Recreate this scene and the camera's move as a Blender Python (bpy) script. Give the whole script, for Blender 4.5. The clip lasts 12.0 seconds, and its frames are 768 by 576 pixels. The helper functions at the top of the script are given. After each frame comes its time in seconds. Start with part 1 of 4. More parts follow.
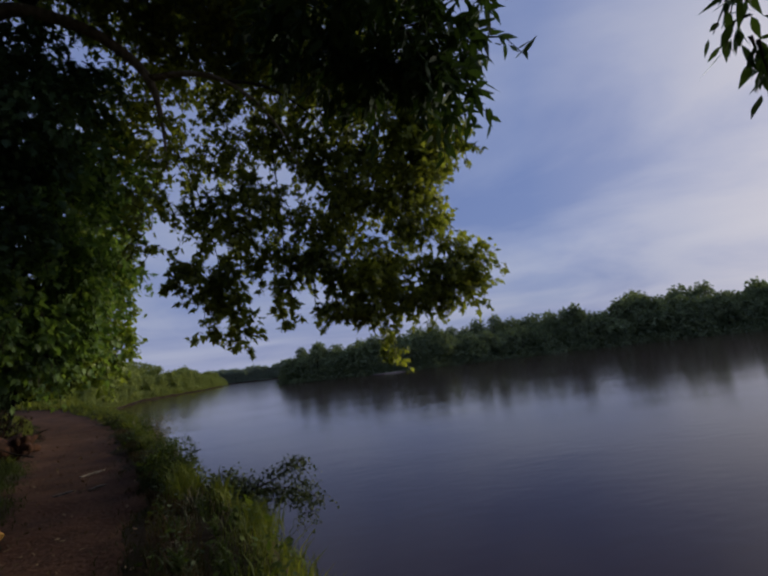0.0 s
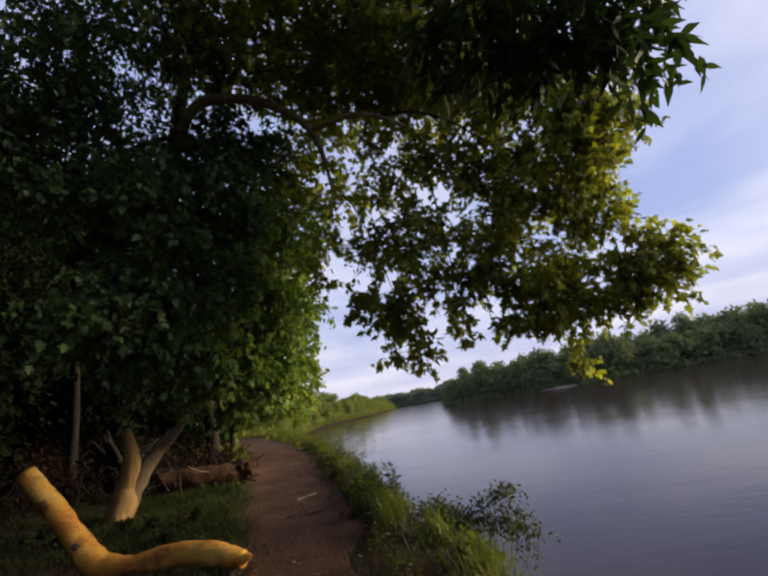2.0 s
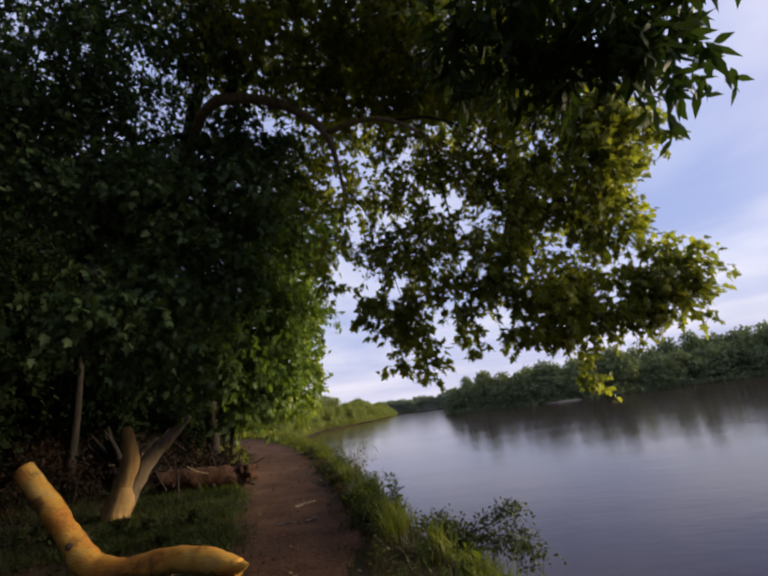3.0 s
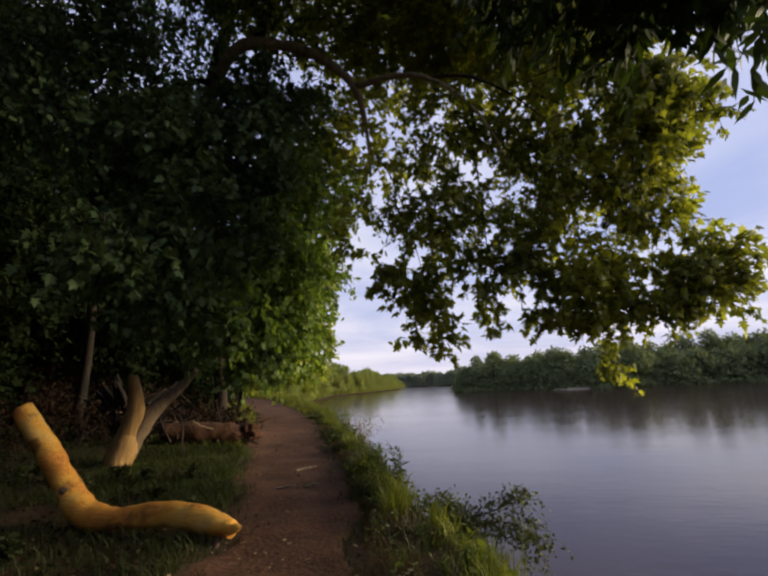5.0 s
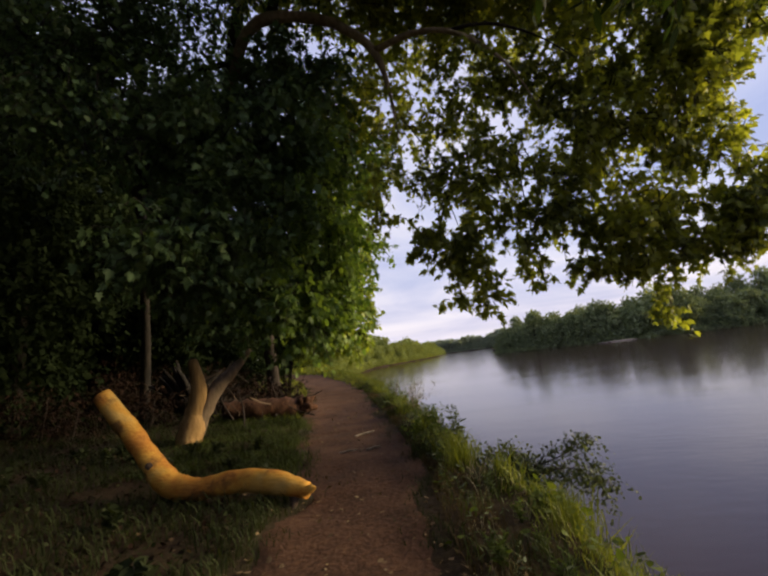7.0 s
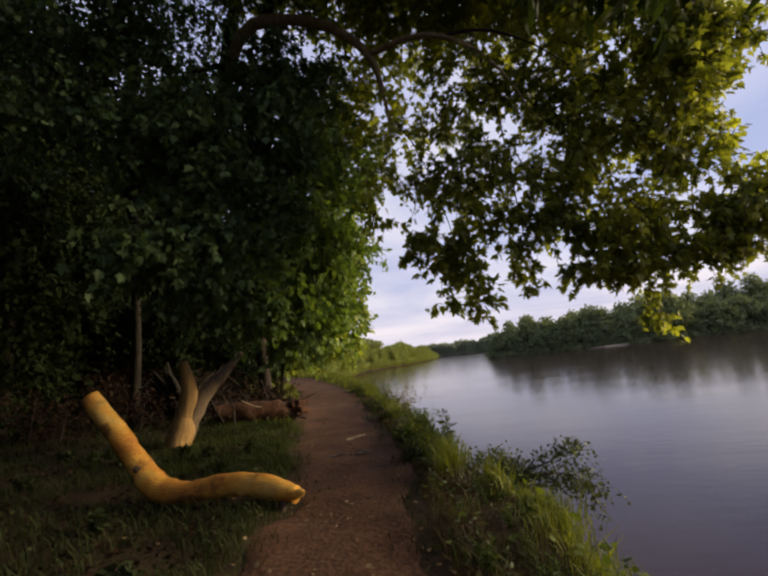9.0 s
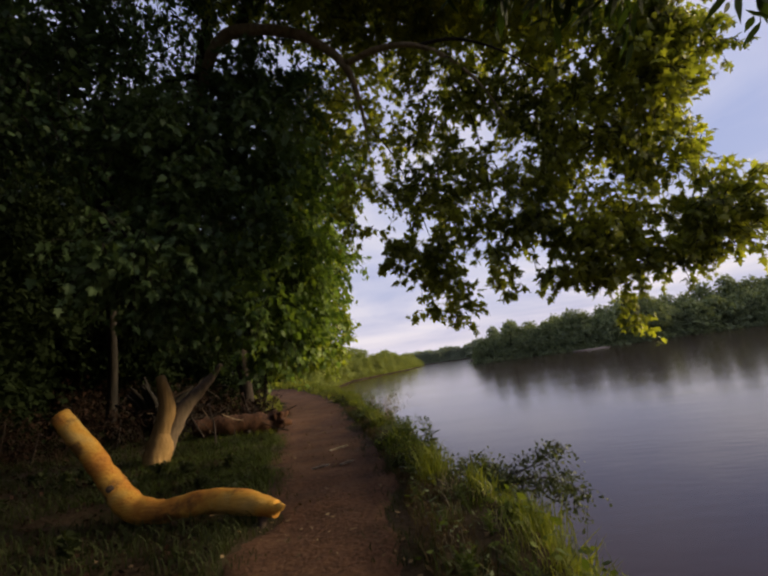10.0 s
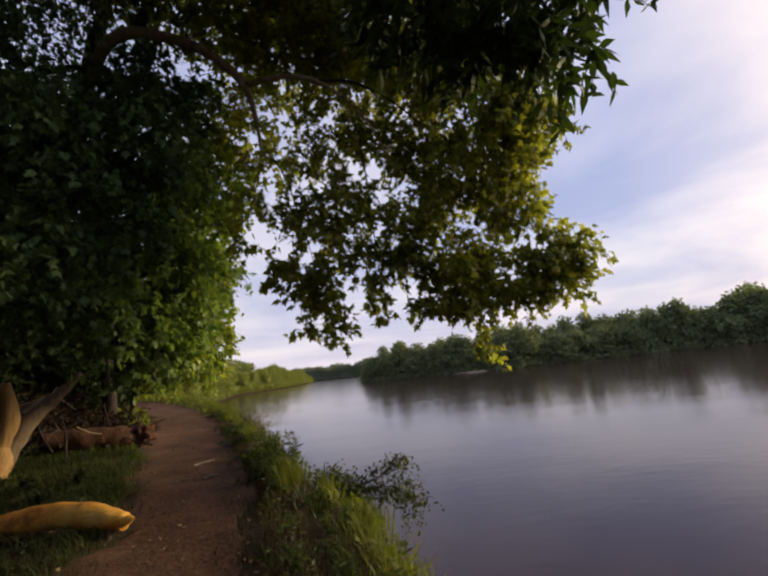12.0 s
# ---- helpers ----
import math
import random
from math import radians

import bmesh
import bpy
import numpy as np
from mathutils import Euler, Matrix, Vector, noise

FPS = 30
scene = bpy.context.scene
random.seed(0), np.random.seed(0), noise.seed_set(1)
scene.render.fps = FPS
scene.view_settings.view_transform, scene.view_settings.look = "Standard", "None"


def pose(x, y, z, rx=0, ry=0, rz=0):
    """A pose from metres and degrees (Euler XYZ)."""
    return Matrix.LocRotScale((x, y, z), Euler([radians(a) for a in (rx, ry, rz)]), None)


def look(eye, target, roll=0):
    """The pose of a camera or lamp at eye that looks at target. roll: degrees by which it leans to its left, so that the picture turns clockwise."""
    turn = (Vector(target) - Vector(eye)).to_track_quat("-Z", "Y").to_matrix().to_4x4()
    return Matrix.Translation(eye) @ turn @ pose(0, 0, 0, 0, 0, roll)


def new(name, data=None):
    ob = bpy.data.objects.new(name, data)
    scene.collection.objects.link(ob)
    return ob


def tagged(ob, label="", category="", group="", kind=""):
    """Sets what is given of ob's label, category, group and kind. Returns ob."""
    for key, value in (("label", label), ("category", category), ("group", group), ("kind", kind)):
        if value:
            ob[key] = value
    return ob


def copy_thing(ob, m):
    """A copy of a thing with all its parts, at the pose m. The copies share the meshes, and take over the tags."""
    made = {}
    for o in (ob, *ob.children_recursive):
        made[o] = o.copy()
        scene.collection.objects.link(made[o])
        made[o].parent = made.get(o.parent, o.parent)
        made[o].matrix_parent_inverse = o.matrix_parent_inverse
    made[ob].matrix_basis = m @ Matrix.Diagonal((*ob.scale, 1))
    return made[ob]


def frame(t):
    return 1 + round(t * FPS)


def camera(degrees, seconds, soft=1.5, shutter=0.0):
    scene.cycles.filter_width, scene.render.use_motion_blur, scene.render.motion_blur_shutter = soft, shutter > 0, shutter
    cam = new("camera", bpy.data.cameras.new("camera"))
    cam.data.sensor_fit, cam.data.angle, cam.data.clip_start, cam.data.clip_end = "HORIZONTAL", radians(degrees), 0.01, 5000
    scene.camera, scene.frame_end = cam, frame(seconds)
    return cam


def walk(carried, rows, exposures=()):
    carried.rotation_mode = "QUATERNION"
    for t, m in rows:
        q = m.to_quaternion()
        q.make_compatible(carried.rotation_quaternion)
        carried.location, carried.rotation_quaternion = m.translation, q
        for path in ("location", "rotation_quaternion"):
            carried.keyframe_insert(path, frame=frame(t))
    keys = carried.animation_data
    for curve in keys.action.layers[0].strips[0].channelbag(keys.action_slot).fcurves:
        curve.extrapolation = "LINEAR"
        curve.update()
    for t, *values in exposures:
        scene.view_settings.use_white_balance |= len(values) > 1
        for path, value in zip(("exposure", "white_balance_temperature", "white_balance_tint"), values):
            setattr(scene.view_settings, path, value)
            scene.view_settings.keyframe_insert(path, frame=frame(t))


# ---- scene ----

# ------------------------------------------------------------ camera and walk
cam = camera(80, 12.0, soft=2.5)
ROWS = [
    (0, 0.559, -0.709, 1.262, 99.51, 6.31, -14.23), (0.3, 0.525, -0.549, 1.28, 101.085, 5.252, -9.437),
    (0.5, 0.503, -0.443, 1.292, 101.33, 6.03, -7.67), (0.8, 0.429, -0.408, 1.294, 102.183, 6.995, -5.344),
    (1, 0.379, -0.384, 1.295, 102.58, 7.75, -1.7), (1.3, 0.33, -0.433, 1.291, 102.35, 9.295, 1.729),
    (1.5, 0.298, -0.466, 1.289, 102.32, 10.01, 2.9), (1.7, 0.269, -0.452, 1.299, 103.147, 9.588, 4.22),
    (2, 0.226, -0.43, 1.315, 104.66, 9.42, 5.75), (2.5, 0.215, -0.364, 1.342, 105.31, 9.66, 6.33),
    (2.7, 0.203, -0.352, 1.346, 104.373, 9.368, 4.999), (3, 0.184, -0.334, 1.352, 105.41, 7.06, 5.93),
    (3.2, 0.179, -0.3, 1.353, 106.09, 6.74, 5.87), (4.8, 0.135, -0.028, 1.358, 103.61, 4.59, 7.13),
    (5, 0.13, 0.006, 1.359, 102.08, 2.13, 6.9), (5.2, 0.078, 0.004, 1.333, 102.745, 2.541, 7.332),
    (5.3, 0.052, 0.002, 1.319, 102.248, 2.239, 8.263), (5.5, 0, 0, 1.293, 98.73, 2.8, 11.54),
    (5.7, -0.017, -0.026, 1.293, 96.76, 6.268, 14.759), (6, -0.043, -0.065, 1.292, 98.76, 7.99, 14.79),
    (6.3, -0.018, -0.045, 1.289, 99.874, 7.707, 13.156), (6.5, -0.002, -0.032, 1.287, 99.4, 6.84, 12.46),
    (7, -0.002, -0.04, 1.29, 98.83, 6.8, 11.94), (9, 0.02, -0.036, 1.292, 99.15, 6.38, 11.1),
    (9.5, 0.02, -0.039, 1.282, 99.18, 6.09, 10.91), (9.7, 0.04, -0.021, 1.281, 99.308, 7.347, 11.089),
    (10, 0.071, 0.007, 1.279, 99.99, 7.94, 9.3), (10.2, 0.093, 0.049, 1.291, 100, 5.659, 6.618),
    (10.5, 0.127, 0.112, 1.308, 102.55, 4.98, 6.28), (10.7, 0.117, 0.134, 1.309, 104.131, 5.148, 6.642),
    (11, 0.103, 0.166, 1.31, 104.61, 6.28, 9.21), (11.2, 0.153, 0.051, 1.31, 103.937, 6.363, 9.613),
    (11.5, 0.227, -0.122, 1.31, 103.5, 5.47, 6.05), (11.7, 0.28, -0.248, 1.291, 102.184, 4.106, 1.899),
    (12, 0.36, -0.437, 1.262, 100.41, 5.78, -4.27)]
EXPOSURES = [(0.0, -0.68, 5200, 10), (0.2, -0.36, 5350, 10), (0.7, 0.08, 5650, 10), (1.5, 0.40, 5900, 10), (3.0, 0.38, 6000, 10), (5.0, 0.46, 6250, 10), (7.0, 0.52, 6450, 10), (9.0, 0.46, 6550, 10), (10.0, 0.34, 6550, 10),
             (10.5, 0.26, 6500, 10), (11.2, 0.40, 6550, 10), (12.0, 0.42, 6600, 10)]
walk(cam, [(r[0], pose(*r[1:])) for r in ROWS], EXPOSURES)

# ------------------------------------------------------------ sky and light
SUN_AZIMUTH, SUN_HEIGHT = 73.0, 15.0   # degrees from +y towards +x, and above the horizon


def node(tree, kind, **inputs):
    n = tree.nodes.new(kind)
    for key, value in inputs.items():
        n.inputs[key.replace("_", " ")].default_value = value
    return n


def ramp(tree, stops, source):
    n = tree.nodes.new("ShaderNodeValToRGB")
    while len(n.color_ramp.elements) < len(stops):
        n.color_ramp.elements.new(0.5)
    for e, (p, c) in zip(n.color_ramp.elements, stops):
        e.position, e.color = p, (*c, 1)
    tree.links.new(source, n.inputs[0])
    return n.outputs[0]


def mixed(tree, factor, a, b, blend="MIX"):
    n = tree.nodes.new("ShaderNodeMix")
    n.data_type, n.blend_type = "RGBA", blend
    for socket, value in ((n.inputs[0], factor), (n.inputs[6], a), (n.inputs[7], b)):
        if isinstance(value, bpy.types.NodeSocket):
            tree.links.new(value, socket)
        else:
            socket.default_value = value if isinstance(value, float) else (*value, 1)
    return n.outputs[2]


def mathed(tree, operation, a, b):
    n = tree.nodes.new("ShaderNodeMath")
    n.operation = operation
    for socket, value in zip(n.inputs, (a, b)):
        if isinstance(value, bpy.types.NodeSocket):
            tree.links.new(value, socket)
        else:
            socket.default_value = value
    return n.outputs[0]


def make_world():
    world = bpy.data.worlds.new("evening_sky")
    scene.world = world
    world.use_nodes = True
    t = world.node_tree
    t.nodes.clear()
    sky = t.nodes.new("ShaderNodeTexSky")
    sky.sky_type, sky.sun_disc = "NISHITA", False
    sky.sun_elevation, sky.sun_rotation = radians(SUN_HEIGHT), radians(SUN_AZIMUTH)
    sky.air_density, sky.dust_density = 1.2, 1.5
    dim = mixed(t, 1.0, sky.outputs[0], (0.13, 0.13, 0.14), "MULTIPLY")
    coord = t.nodes.new("ShaderNodeTexCoord")
    split = t.nodes.new("ShaderNodeSeparateXYZ")
    t.links.new(coord.outputs["Generated"], split.inputs[0])
    height = mathed(t, "MAXIMUM", split.outputs[2], 0.0)
    deep = mathed(t, "ADD", height, 0.16)
    flat = t.nodes.new("ShaderNodeCombineXYZ")
    t.links.new(mathed(t, "DIVIDE", split.outputs[0], deep), flat.inputs[0])
    t.links.new(mathed(t, "DIVIDE", split.outputs[1], deep), flat.inputs[1])
    big = node(t, "ShaderNodeTexNoise", Scale=0.9, Detail=6.0, Roughness=0.52, Distortion=0.4)
    t.links.new(flat.outputs[0], big.inputs["Vector"])
    cloud = ramp(t, [(0.36, (0.33, 0.37, 0.60)), (0.5, (0.49, 0.50, 0.675)), (0.64, (0.71, 0.67, 0.74))], big.outputs[0])
    sheet = mixed(t, 0.85, dim, cloud)
    low = ramp(t, [(0.0, (0.7, 0.7, 0.7)), (0.10, (0.35, 0.35, 0.35)), (0.28, (0.0, 0.0, 0.0))], height)
    layers = t.nodes.new("ShaderNodeMapping")
    layers.inputs["Scale"].default_value = (1.3, 1.3, 15.0)
    t.links.new(coord.outputs["Generated"], layers.inputs[0])
    strata = node(t, "ShaderNodeTexNoise", Scale=1.5, Detail=4.0, Roughness=0.5, Distortion=0.3)
    t.links.new(layers.outputs[0], strata.inputs["Vector"])
    haze = ramp(t, [(0.40, (0.50, 0.49, 0.62)), (0.52, (0.66, 0.60, 0.68)), (0.62, (0.80, 0.72, 0.76))], strata.outputs[0])
    hazy = mixed(t, low, sheet, haze)
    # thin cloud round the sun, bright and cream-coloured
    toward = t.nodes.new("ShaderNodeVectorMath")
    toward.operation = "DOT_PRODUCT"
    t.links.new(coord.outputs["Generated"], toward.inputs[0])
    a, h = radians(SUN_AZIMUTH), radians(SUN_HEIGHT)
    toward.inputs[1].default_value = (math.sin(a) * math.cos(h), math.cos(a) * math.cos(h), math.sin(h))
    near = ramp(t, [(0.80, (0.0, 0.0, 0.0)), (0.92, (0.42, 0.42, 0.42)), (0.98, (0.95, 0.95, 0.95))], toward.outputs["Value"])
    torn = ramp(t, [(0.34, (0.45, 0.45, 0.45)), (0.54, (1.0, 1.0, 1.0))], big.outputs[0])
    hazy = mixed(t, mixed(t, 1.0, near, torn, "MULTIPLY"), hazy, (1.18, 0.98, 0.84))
    back = t.nodes.new("ShaderNodeBackground")
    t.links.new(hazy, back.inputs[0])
    back.inputs[1].default_value = 0.95
    out = t.nodes.new("ShaderNodeOutputWorld")
    t.links.new(back.outputs[0], out.inputs[0])


make_world()
sun = new("sun", bpy.data.lights.new("sun", "SUN"))
sun.data.energy, sun.data.angle, sun.data.color = 4.6, radians(26), (1.0, 0.80, 0.50)
_a, _h = radians(SUN_AZIMUTH), radians(SUN_HEIGHT)
sun.matrix_world = look((60 * math.sin(_a) * math.cos(_h), 60 * math.cos(_a) * math.cos(_h), 60 * math.sin(_h)), (0, 0, 0))


# ------------------------------------------------------------ materials
def material(name):
    m = bpy.data.materials.new(name)
    m.use_nodes = True
    t = m.node_tree
    bsdf = t.nodes["Principled BSDF"]
    return m, t, bsdf


def bump(t, bsdf, source, strength, distance):
    b = node(t, "ShaderNodeBump", Strength=strength, Distance=distance)
    t.links.new(source, b.inputs["Height"])
    t.links.new(b.outputs[0], bsdf.inputs["Normal"])


def object_noise(t, scale, detail=6.0, stretch=(1, 1, 1), rough=0.55):
    coord = t.nodes.new("ShaderNodeTexCoord")
    place = t.nodes.new("ShaderNodeMapping")
    place.inputs["Scale"].default_value = stretch
    t.links.new(coord.outputs["Object"], place.inputs[0])
    n = node(t, "ShaderNodeTexNoise", Scale=scale, Detail=detail, Roughness=rough)
    t.links.new(place.outputs[0], n.inputs["Vector"])
    return n.outputs[0]


def leaf_material(name, dark, mid, light, clear=0.35, gloss=0.45, shine=0.35):
    m, t, bsdf = material(name)
    geo = t.nodes.new("ShaderNodeNewGeometry")
    shade = ramp(t, [(0.0, dark), (0.55, mid), (0.92, light), (1.0, tuple(1.25 * c for c in light))], geo.outputs["Random Per Island"])
    patch = object_noise(t, 0.9, 3.0)
    tone = mixed(t, 0.6, shade, ramp(t, [(0.35, dark), (0.65, light)], patch))
    t.links.new(tone, bsdf.inputs["Base Color"])
    bsdf.inputs["Roughness"].default_value = gloss
    bsdf.inputs["Specular IOR Level"].default_value = shine
    through_light = t.nodes.new("ShaderNodeBsdfTranslucent")
    t.links.new(mixed(t, 1.0, tone, (1.62, 1.6, 0.6), "MULTIPLY"), through_light.inputs[0])
    both = t.nodes.new("ShaderNodeMixShader")
    both.inputs[0].default_value = clear
    t.links.new(bsdf.outputs[0], both.inputs[1])
    t.links.new(through_light.outputs[0], both.inputs[2])
    t.links.new(both.outputs[0], t.nodes["Material Output"].inputs[0])
    return m


def bark_material(name, dark, light, scale=5.0):
    m, t, bsdf = material(name)
    n = object_noise(t, scale, 8.0, (3, 3, 0.5))
    w = object_noise(t, 1.3, 3.0)
    base = ramp(t, [(0.35, dark), (0.7, light)], n)
    t.links.new(mixed(t, 0.35, base, ramp(t, [(0.4, dark), (0.62, light)], w)), bsdf.inputs["Base Color"])
    bsdf.inputs["Roughness"].default_value = 0.9
    bsdf.inputs["Specular IOR Level"].default_value = 0.2
    bump(t, bsdf, n, 0.7, 0.03)
    return m


def bare_wood_material():
    m, t, bsdf = material("bare_yellow_wood")
    patch = object_noise(t, 2.6, 4.0, rough=0.6)
    worn = object_noise(t, 2.7, 7.0, (1.2, 1, 1.4), 0.6)
    grain = object_noise(t, 16.0, 8.0, (0.5, 3, 3))
    base = ramp(t, [(0.34, (0.22, 0.070, 0.010)), (0.44, (0.42, 0.15, 0.013)), (0.55, (0.50, 0.255, 0.030)), (0.66, (0.50, 0.315, 0.085))], patch)
    fine = mixed(t, 0.3, base, ramp(t, [(0.35, (0.14, 0.065, 0.018)), (0.6, (0.5, 0.3, 0.075))], grain))
    dark = ramp(t, [(0.37, (0.8, 0.8, 0.8)), (0.46, (0.0, 0.0, 0.0))], worn)
    t.links.new(mixed(t, dark, fine, (0.075, 0.034, 0.013)), bsdf.inputs["Base Color"])
    bsdf.inputs["Roughness"].default_value = 0.75
    bsdf.inputs["Specular IOR Level"].default_value = 0.25
    bump(t, bsdf, mathed(t, "ADD", grain, worn), 0.6, 0.015)
    return m


def soil_material():
    m, t, bsdf = material("bare_soil")
    big, fine = object_noise(t, 1.9, 6.0), object_noise(t, 22.0, 8.0)
    base = ramp(t, [(0.34, (0.027, 0.0125, 0.007)), (0.5, (0.066, 0.031, 0.017)), (0.68, (0.116, 0.059, 0.032))], big)
    t.links.new(mixed(t, 0.45, base, ramp(t, [(0.3, (0.026, 0.013, 0.007)), (0.7, (0.155, 0.082, 0.047))], fine)), bsdf.inputs["Base Color"])
    bsdf.inputs["Roughness"].default_value = 0.95
    bsdf.inputs["Specular IOR Level"].default_value = 0.15
    bump(t, bsdf, fine, 0.8, 0.02)
    return m


def ground_material():
    m, t, bsdf = material("grassy_earth")
    big, fine = object_noise(t, 0.8, 5.0), object_noise(t, 16.0, 8.0)
    base = ramp(t, [(0.35, (0.046, 0.024, 0.0135)), (0.5, (0.041, 0.024, 0.012)), (0.65, (0.032, 0.025, 0.0105))], big)
    t.links.new(mixed(t, 0.4, base, ramp(t, [(0.3, (0.015, 0.011, 0.006)), (0.7, (0.055, 0.045, 0.022))], fine)), bsdf.inputs["Base Color"])
    bsdf.inputs["Roughness"].default_value = 0.95
    bsdf.inputs["Specular IOR Level"].default_value = 0.15
    bump(t, bsdf, fine, 0.8, 0.03)
    return m


def water_material():
    m, t, bsdf = material("river_water")
    bsdf.inputs["Base Color"].default_value = (0.026, 0.0105, 0.011, 1)
    bsdf.inputs["Roughness"].default_value = 0.09
    bsdf.inputs["IOR"].default_value = 1.33
    bsdf.inputs["Specular IOR Level"].default_value = 0.30
    ripple = object_noise(t, 2.6, 4.0, (0.7, 1.5, 1))
    swell = object_noise(t, 0.16, 3.0, (0.6, 1.3, 1))
    both = mathed(t, "ADD", mathed(t, "MULTIPLY", ripple, mathed(t, "POWER", swell, 2.0)), mathed(t, "MULTIPLY", swell, 0.6))
    bump(t, bsdf, both, 0.18, 0.12)
    return m


def plain_material(name, a, b, scale=8.0, rough=0.85):
    m, t, bsdf = material(name)
    n = object_noise(t, scale, 5.0)
    t.links.new(ramp(t, [(0.35, a), (0.65, b)], n), bsdf.inputs["Base Color"])
    bsdf.inputs["Roughness"].default_value = rough
    bump(t, bsdf, n, 0.4, 0.01)
    return m


LEAF_SYCAMORE = leaf_material("sycamore_leaf", (0.054, 0.072, 0.021), (0.135, 0.162, 0.034), (0.31, 0.33, 0.050), 0.54)
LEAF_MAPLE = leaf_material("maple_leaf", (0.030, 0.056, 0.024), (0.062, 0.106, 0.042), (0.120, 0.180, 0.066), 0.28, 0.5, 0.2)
# lighter copy of the maple leaf, with sunlight painted into its colour
LEAF_MAPLE_LIT = leaf_material("sunlit_maple_leaf", (0.054, 0.098, 0.032), (0.114, 0.194, 0.052), (0.215, 0.30, 0.072), 0.42, 0.5, 0.2)
LEAF_BRIGHT = leaf_material("bright_leaf", (0.10, 0.142, 0.022), (0.205, 0.27, 0.040), (0.33, 0.385, 0.062), 0.42)
LEAF_ASH = leaf_material("narrow_leaf", (0.019, 0.034, 0.014), (0.036, 0.060, 0.022), (0.060, 0.102, 0.030), 0.2, 0.6, 0.1)
# leaf green paled and greyed, so distance haze sits in the colour
LEAF_FAR_HAZED = leaf_material("hazed_far_leaf", (0.088, 0.116, 0.070), (0.165, 0.205, 0.115), (0.275, 0.315, 0.165), 0.3, 0.7, 0.2)
# brighter, yellower far leaf: sun glow and haze are put into its colour
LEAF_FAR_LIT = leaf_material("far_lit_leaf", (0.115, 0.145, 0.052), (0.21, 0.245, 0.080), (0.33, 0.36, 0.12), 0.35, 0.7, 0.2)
# palest leaf of all, its colour standing in for aerial haze
LEAF_HILL_HAZED = leaf_material("hazed_hill_leaf", (0.16, 0.19, 0.15), (0.26, 0.30, 0.23), (0.36, 0.40, 0.31), 0.3, 0.8, 0.15)
# far darker than real foliage: the wood's shade is put into the colour
LEAF_WOOD_SHADED = leaf_material("shaded_wood_leaf", (0.0060, 0.0100, 0.0042), (0.0105, 0.0168, 0.0066), (0.0185, 0.0270, 0.0100), 0.2, 0.9, 0.03)
# brown of dead brush and litter, deepened to include the wood's shade
DEAD_BRUSH_SHADED = leaf_material("shaded_dead_brush", (0.010, 0.0055, 0.004), (0.017, 0.0095, 0.0065), (0.034, 0.019, 0.012), 0.05, 0.9, 0.05)
DRY_GRASS = leaf_material("dry_grass", (0.024, 0.016, 0.009), (0.052, 0.036, 0.018), (0.12, 0.088, 0.040), 0.15, 0.9, 0.05)
LEAF_WEED = leaf_material("weed_leaf", (0.027, 0.047, 0.012), (0.063, 0.094, 0.021), (0.125, 0.155, 0.034), 0.35, 0.6, 0.12)
LEAF_SHRUB = leaf_material("shrub_leaf", (0.030, 0.043, 0.022), (0.062, 0.082, 0.040), (0.115, 0.138, 0.066), 0.3, 0.6, 0.2)
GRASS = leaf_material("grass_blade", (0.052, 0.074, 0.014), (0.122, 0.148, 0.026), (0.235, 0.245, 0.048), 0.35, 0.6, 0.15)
# dark copy of the grass, with shade put into the blade colour
GRASS_SHADE = leaf_material("shaded_grass", (0.013, 0.018, 0.007), (0.022, 0.031, 0.011), (0.046, 0.055, 0.020), 0.3, 0.7, 0.1)
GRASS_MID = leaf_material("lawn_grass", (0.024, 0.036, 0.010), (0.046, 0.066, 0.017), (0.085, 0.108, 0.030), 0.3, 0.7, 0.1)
STRAW = leaf_material("pale_straw", (0.11, 0.095, 0.065), (0.20, 0.175, 0.12), (0.32, 0.285, 0.20), 0.2, 0.8, 0.1)
LITTER = leaf_material("dead_leaf", (0.05, 0.028, 0.014), (0.11, 0.065, 0.03), (0.24, 0.17, 0.09), 0.1, 0.8)
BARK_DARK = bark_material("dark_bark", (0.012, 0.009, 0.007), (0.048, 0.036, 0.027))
# bark blackened so its colour carries the shade under the trees
BARK_SHADE = bark_material("shaded_black_bark", (0.006, 0.005, 0.004), (0.024, 0.019, 0.014))
BARK_PALE = bark_material("pale_bark", (0.15, 0.085, 0.030), (0.36, 0.225, 0.090))
BARK_GREY = bark_material("weathered_bark", (0.06, 0.042, 0.026), (0.19, 0.135, 0.085))
BARK_LIMB = bark_material("limb_bark", (0.13, 0.095, 0.05), (0.34, 0.26, 0.15))
BARK_ROT = bark_material("rotten_bark", (0.012, 0.006, 0.0035), (0.105, 0.046, 0.021), 8.0)
BARE_WOOD = bare_wood_material()
SOIL, EARTH, WATER = soil_material(), ground_material(), water_material()
SAND = plain_material("pale_sand", (0.14, 0.11, 0.085), (0.24, 0.20, 0.155))
KNOT = plain_material("dark_knot", (0.018, 0.010, 0.006), (0.06, 0.032, 0.016))
STICK = plain_material("dry_stick", (0.12, 0.09, 0.06), (0.34, 0.28, 0.2), 20.0)


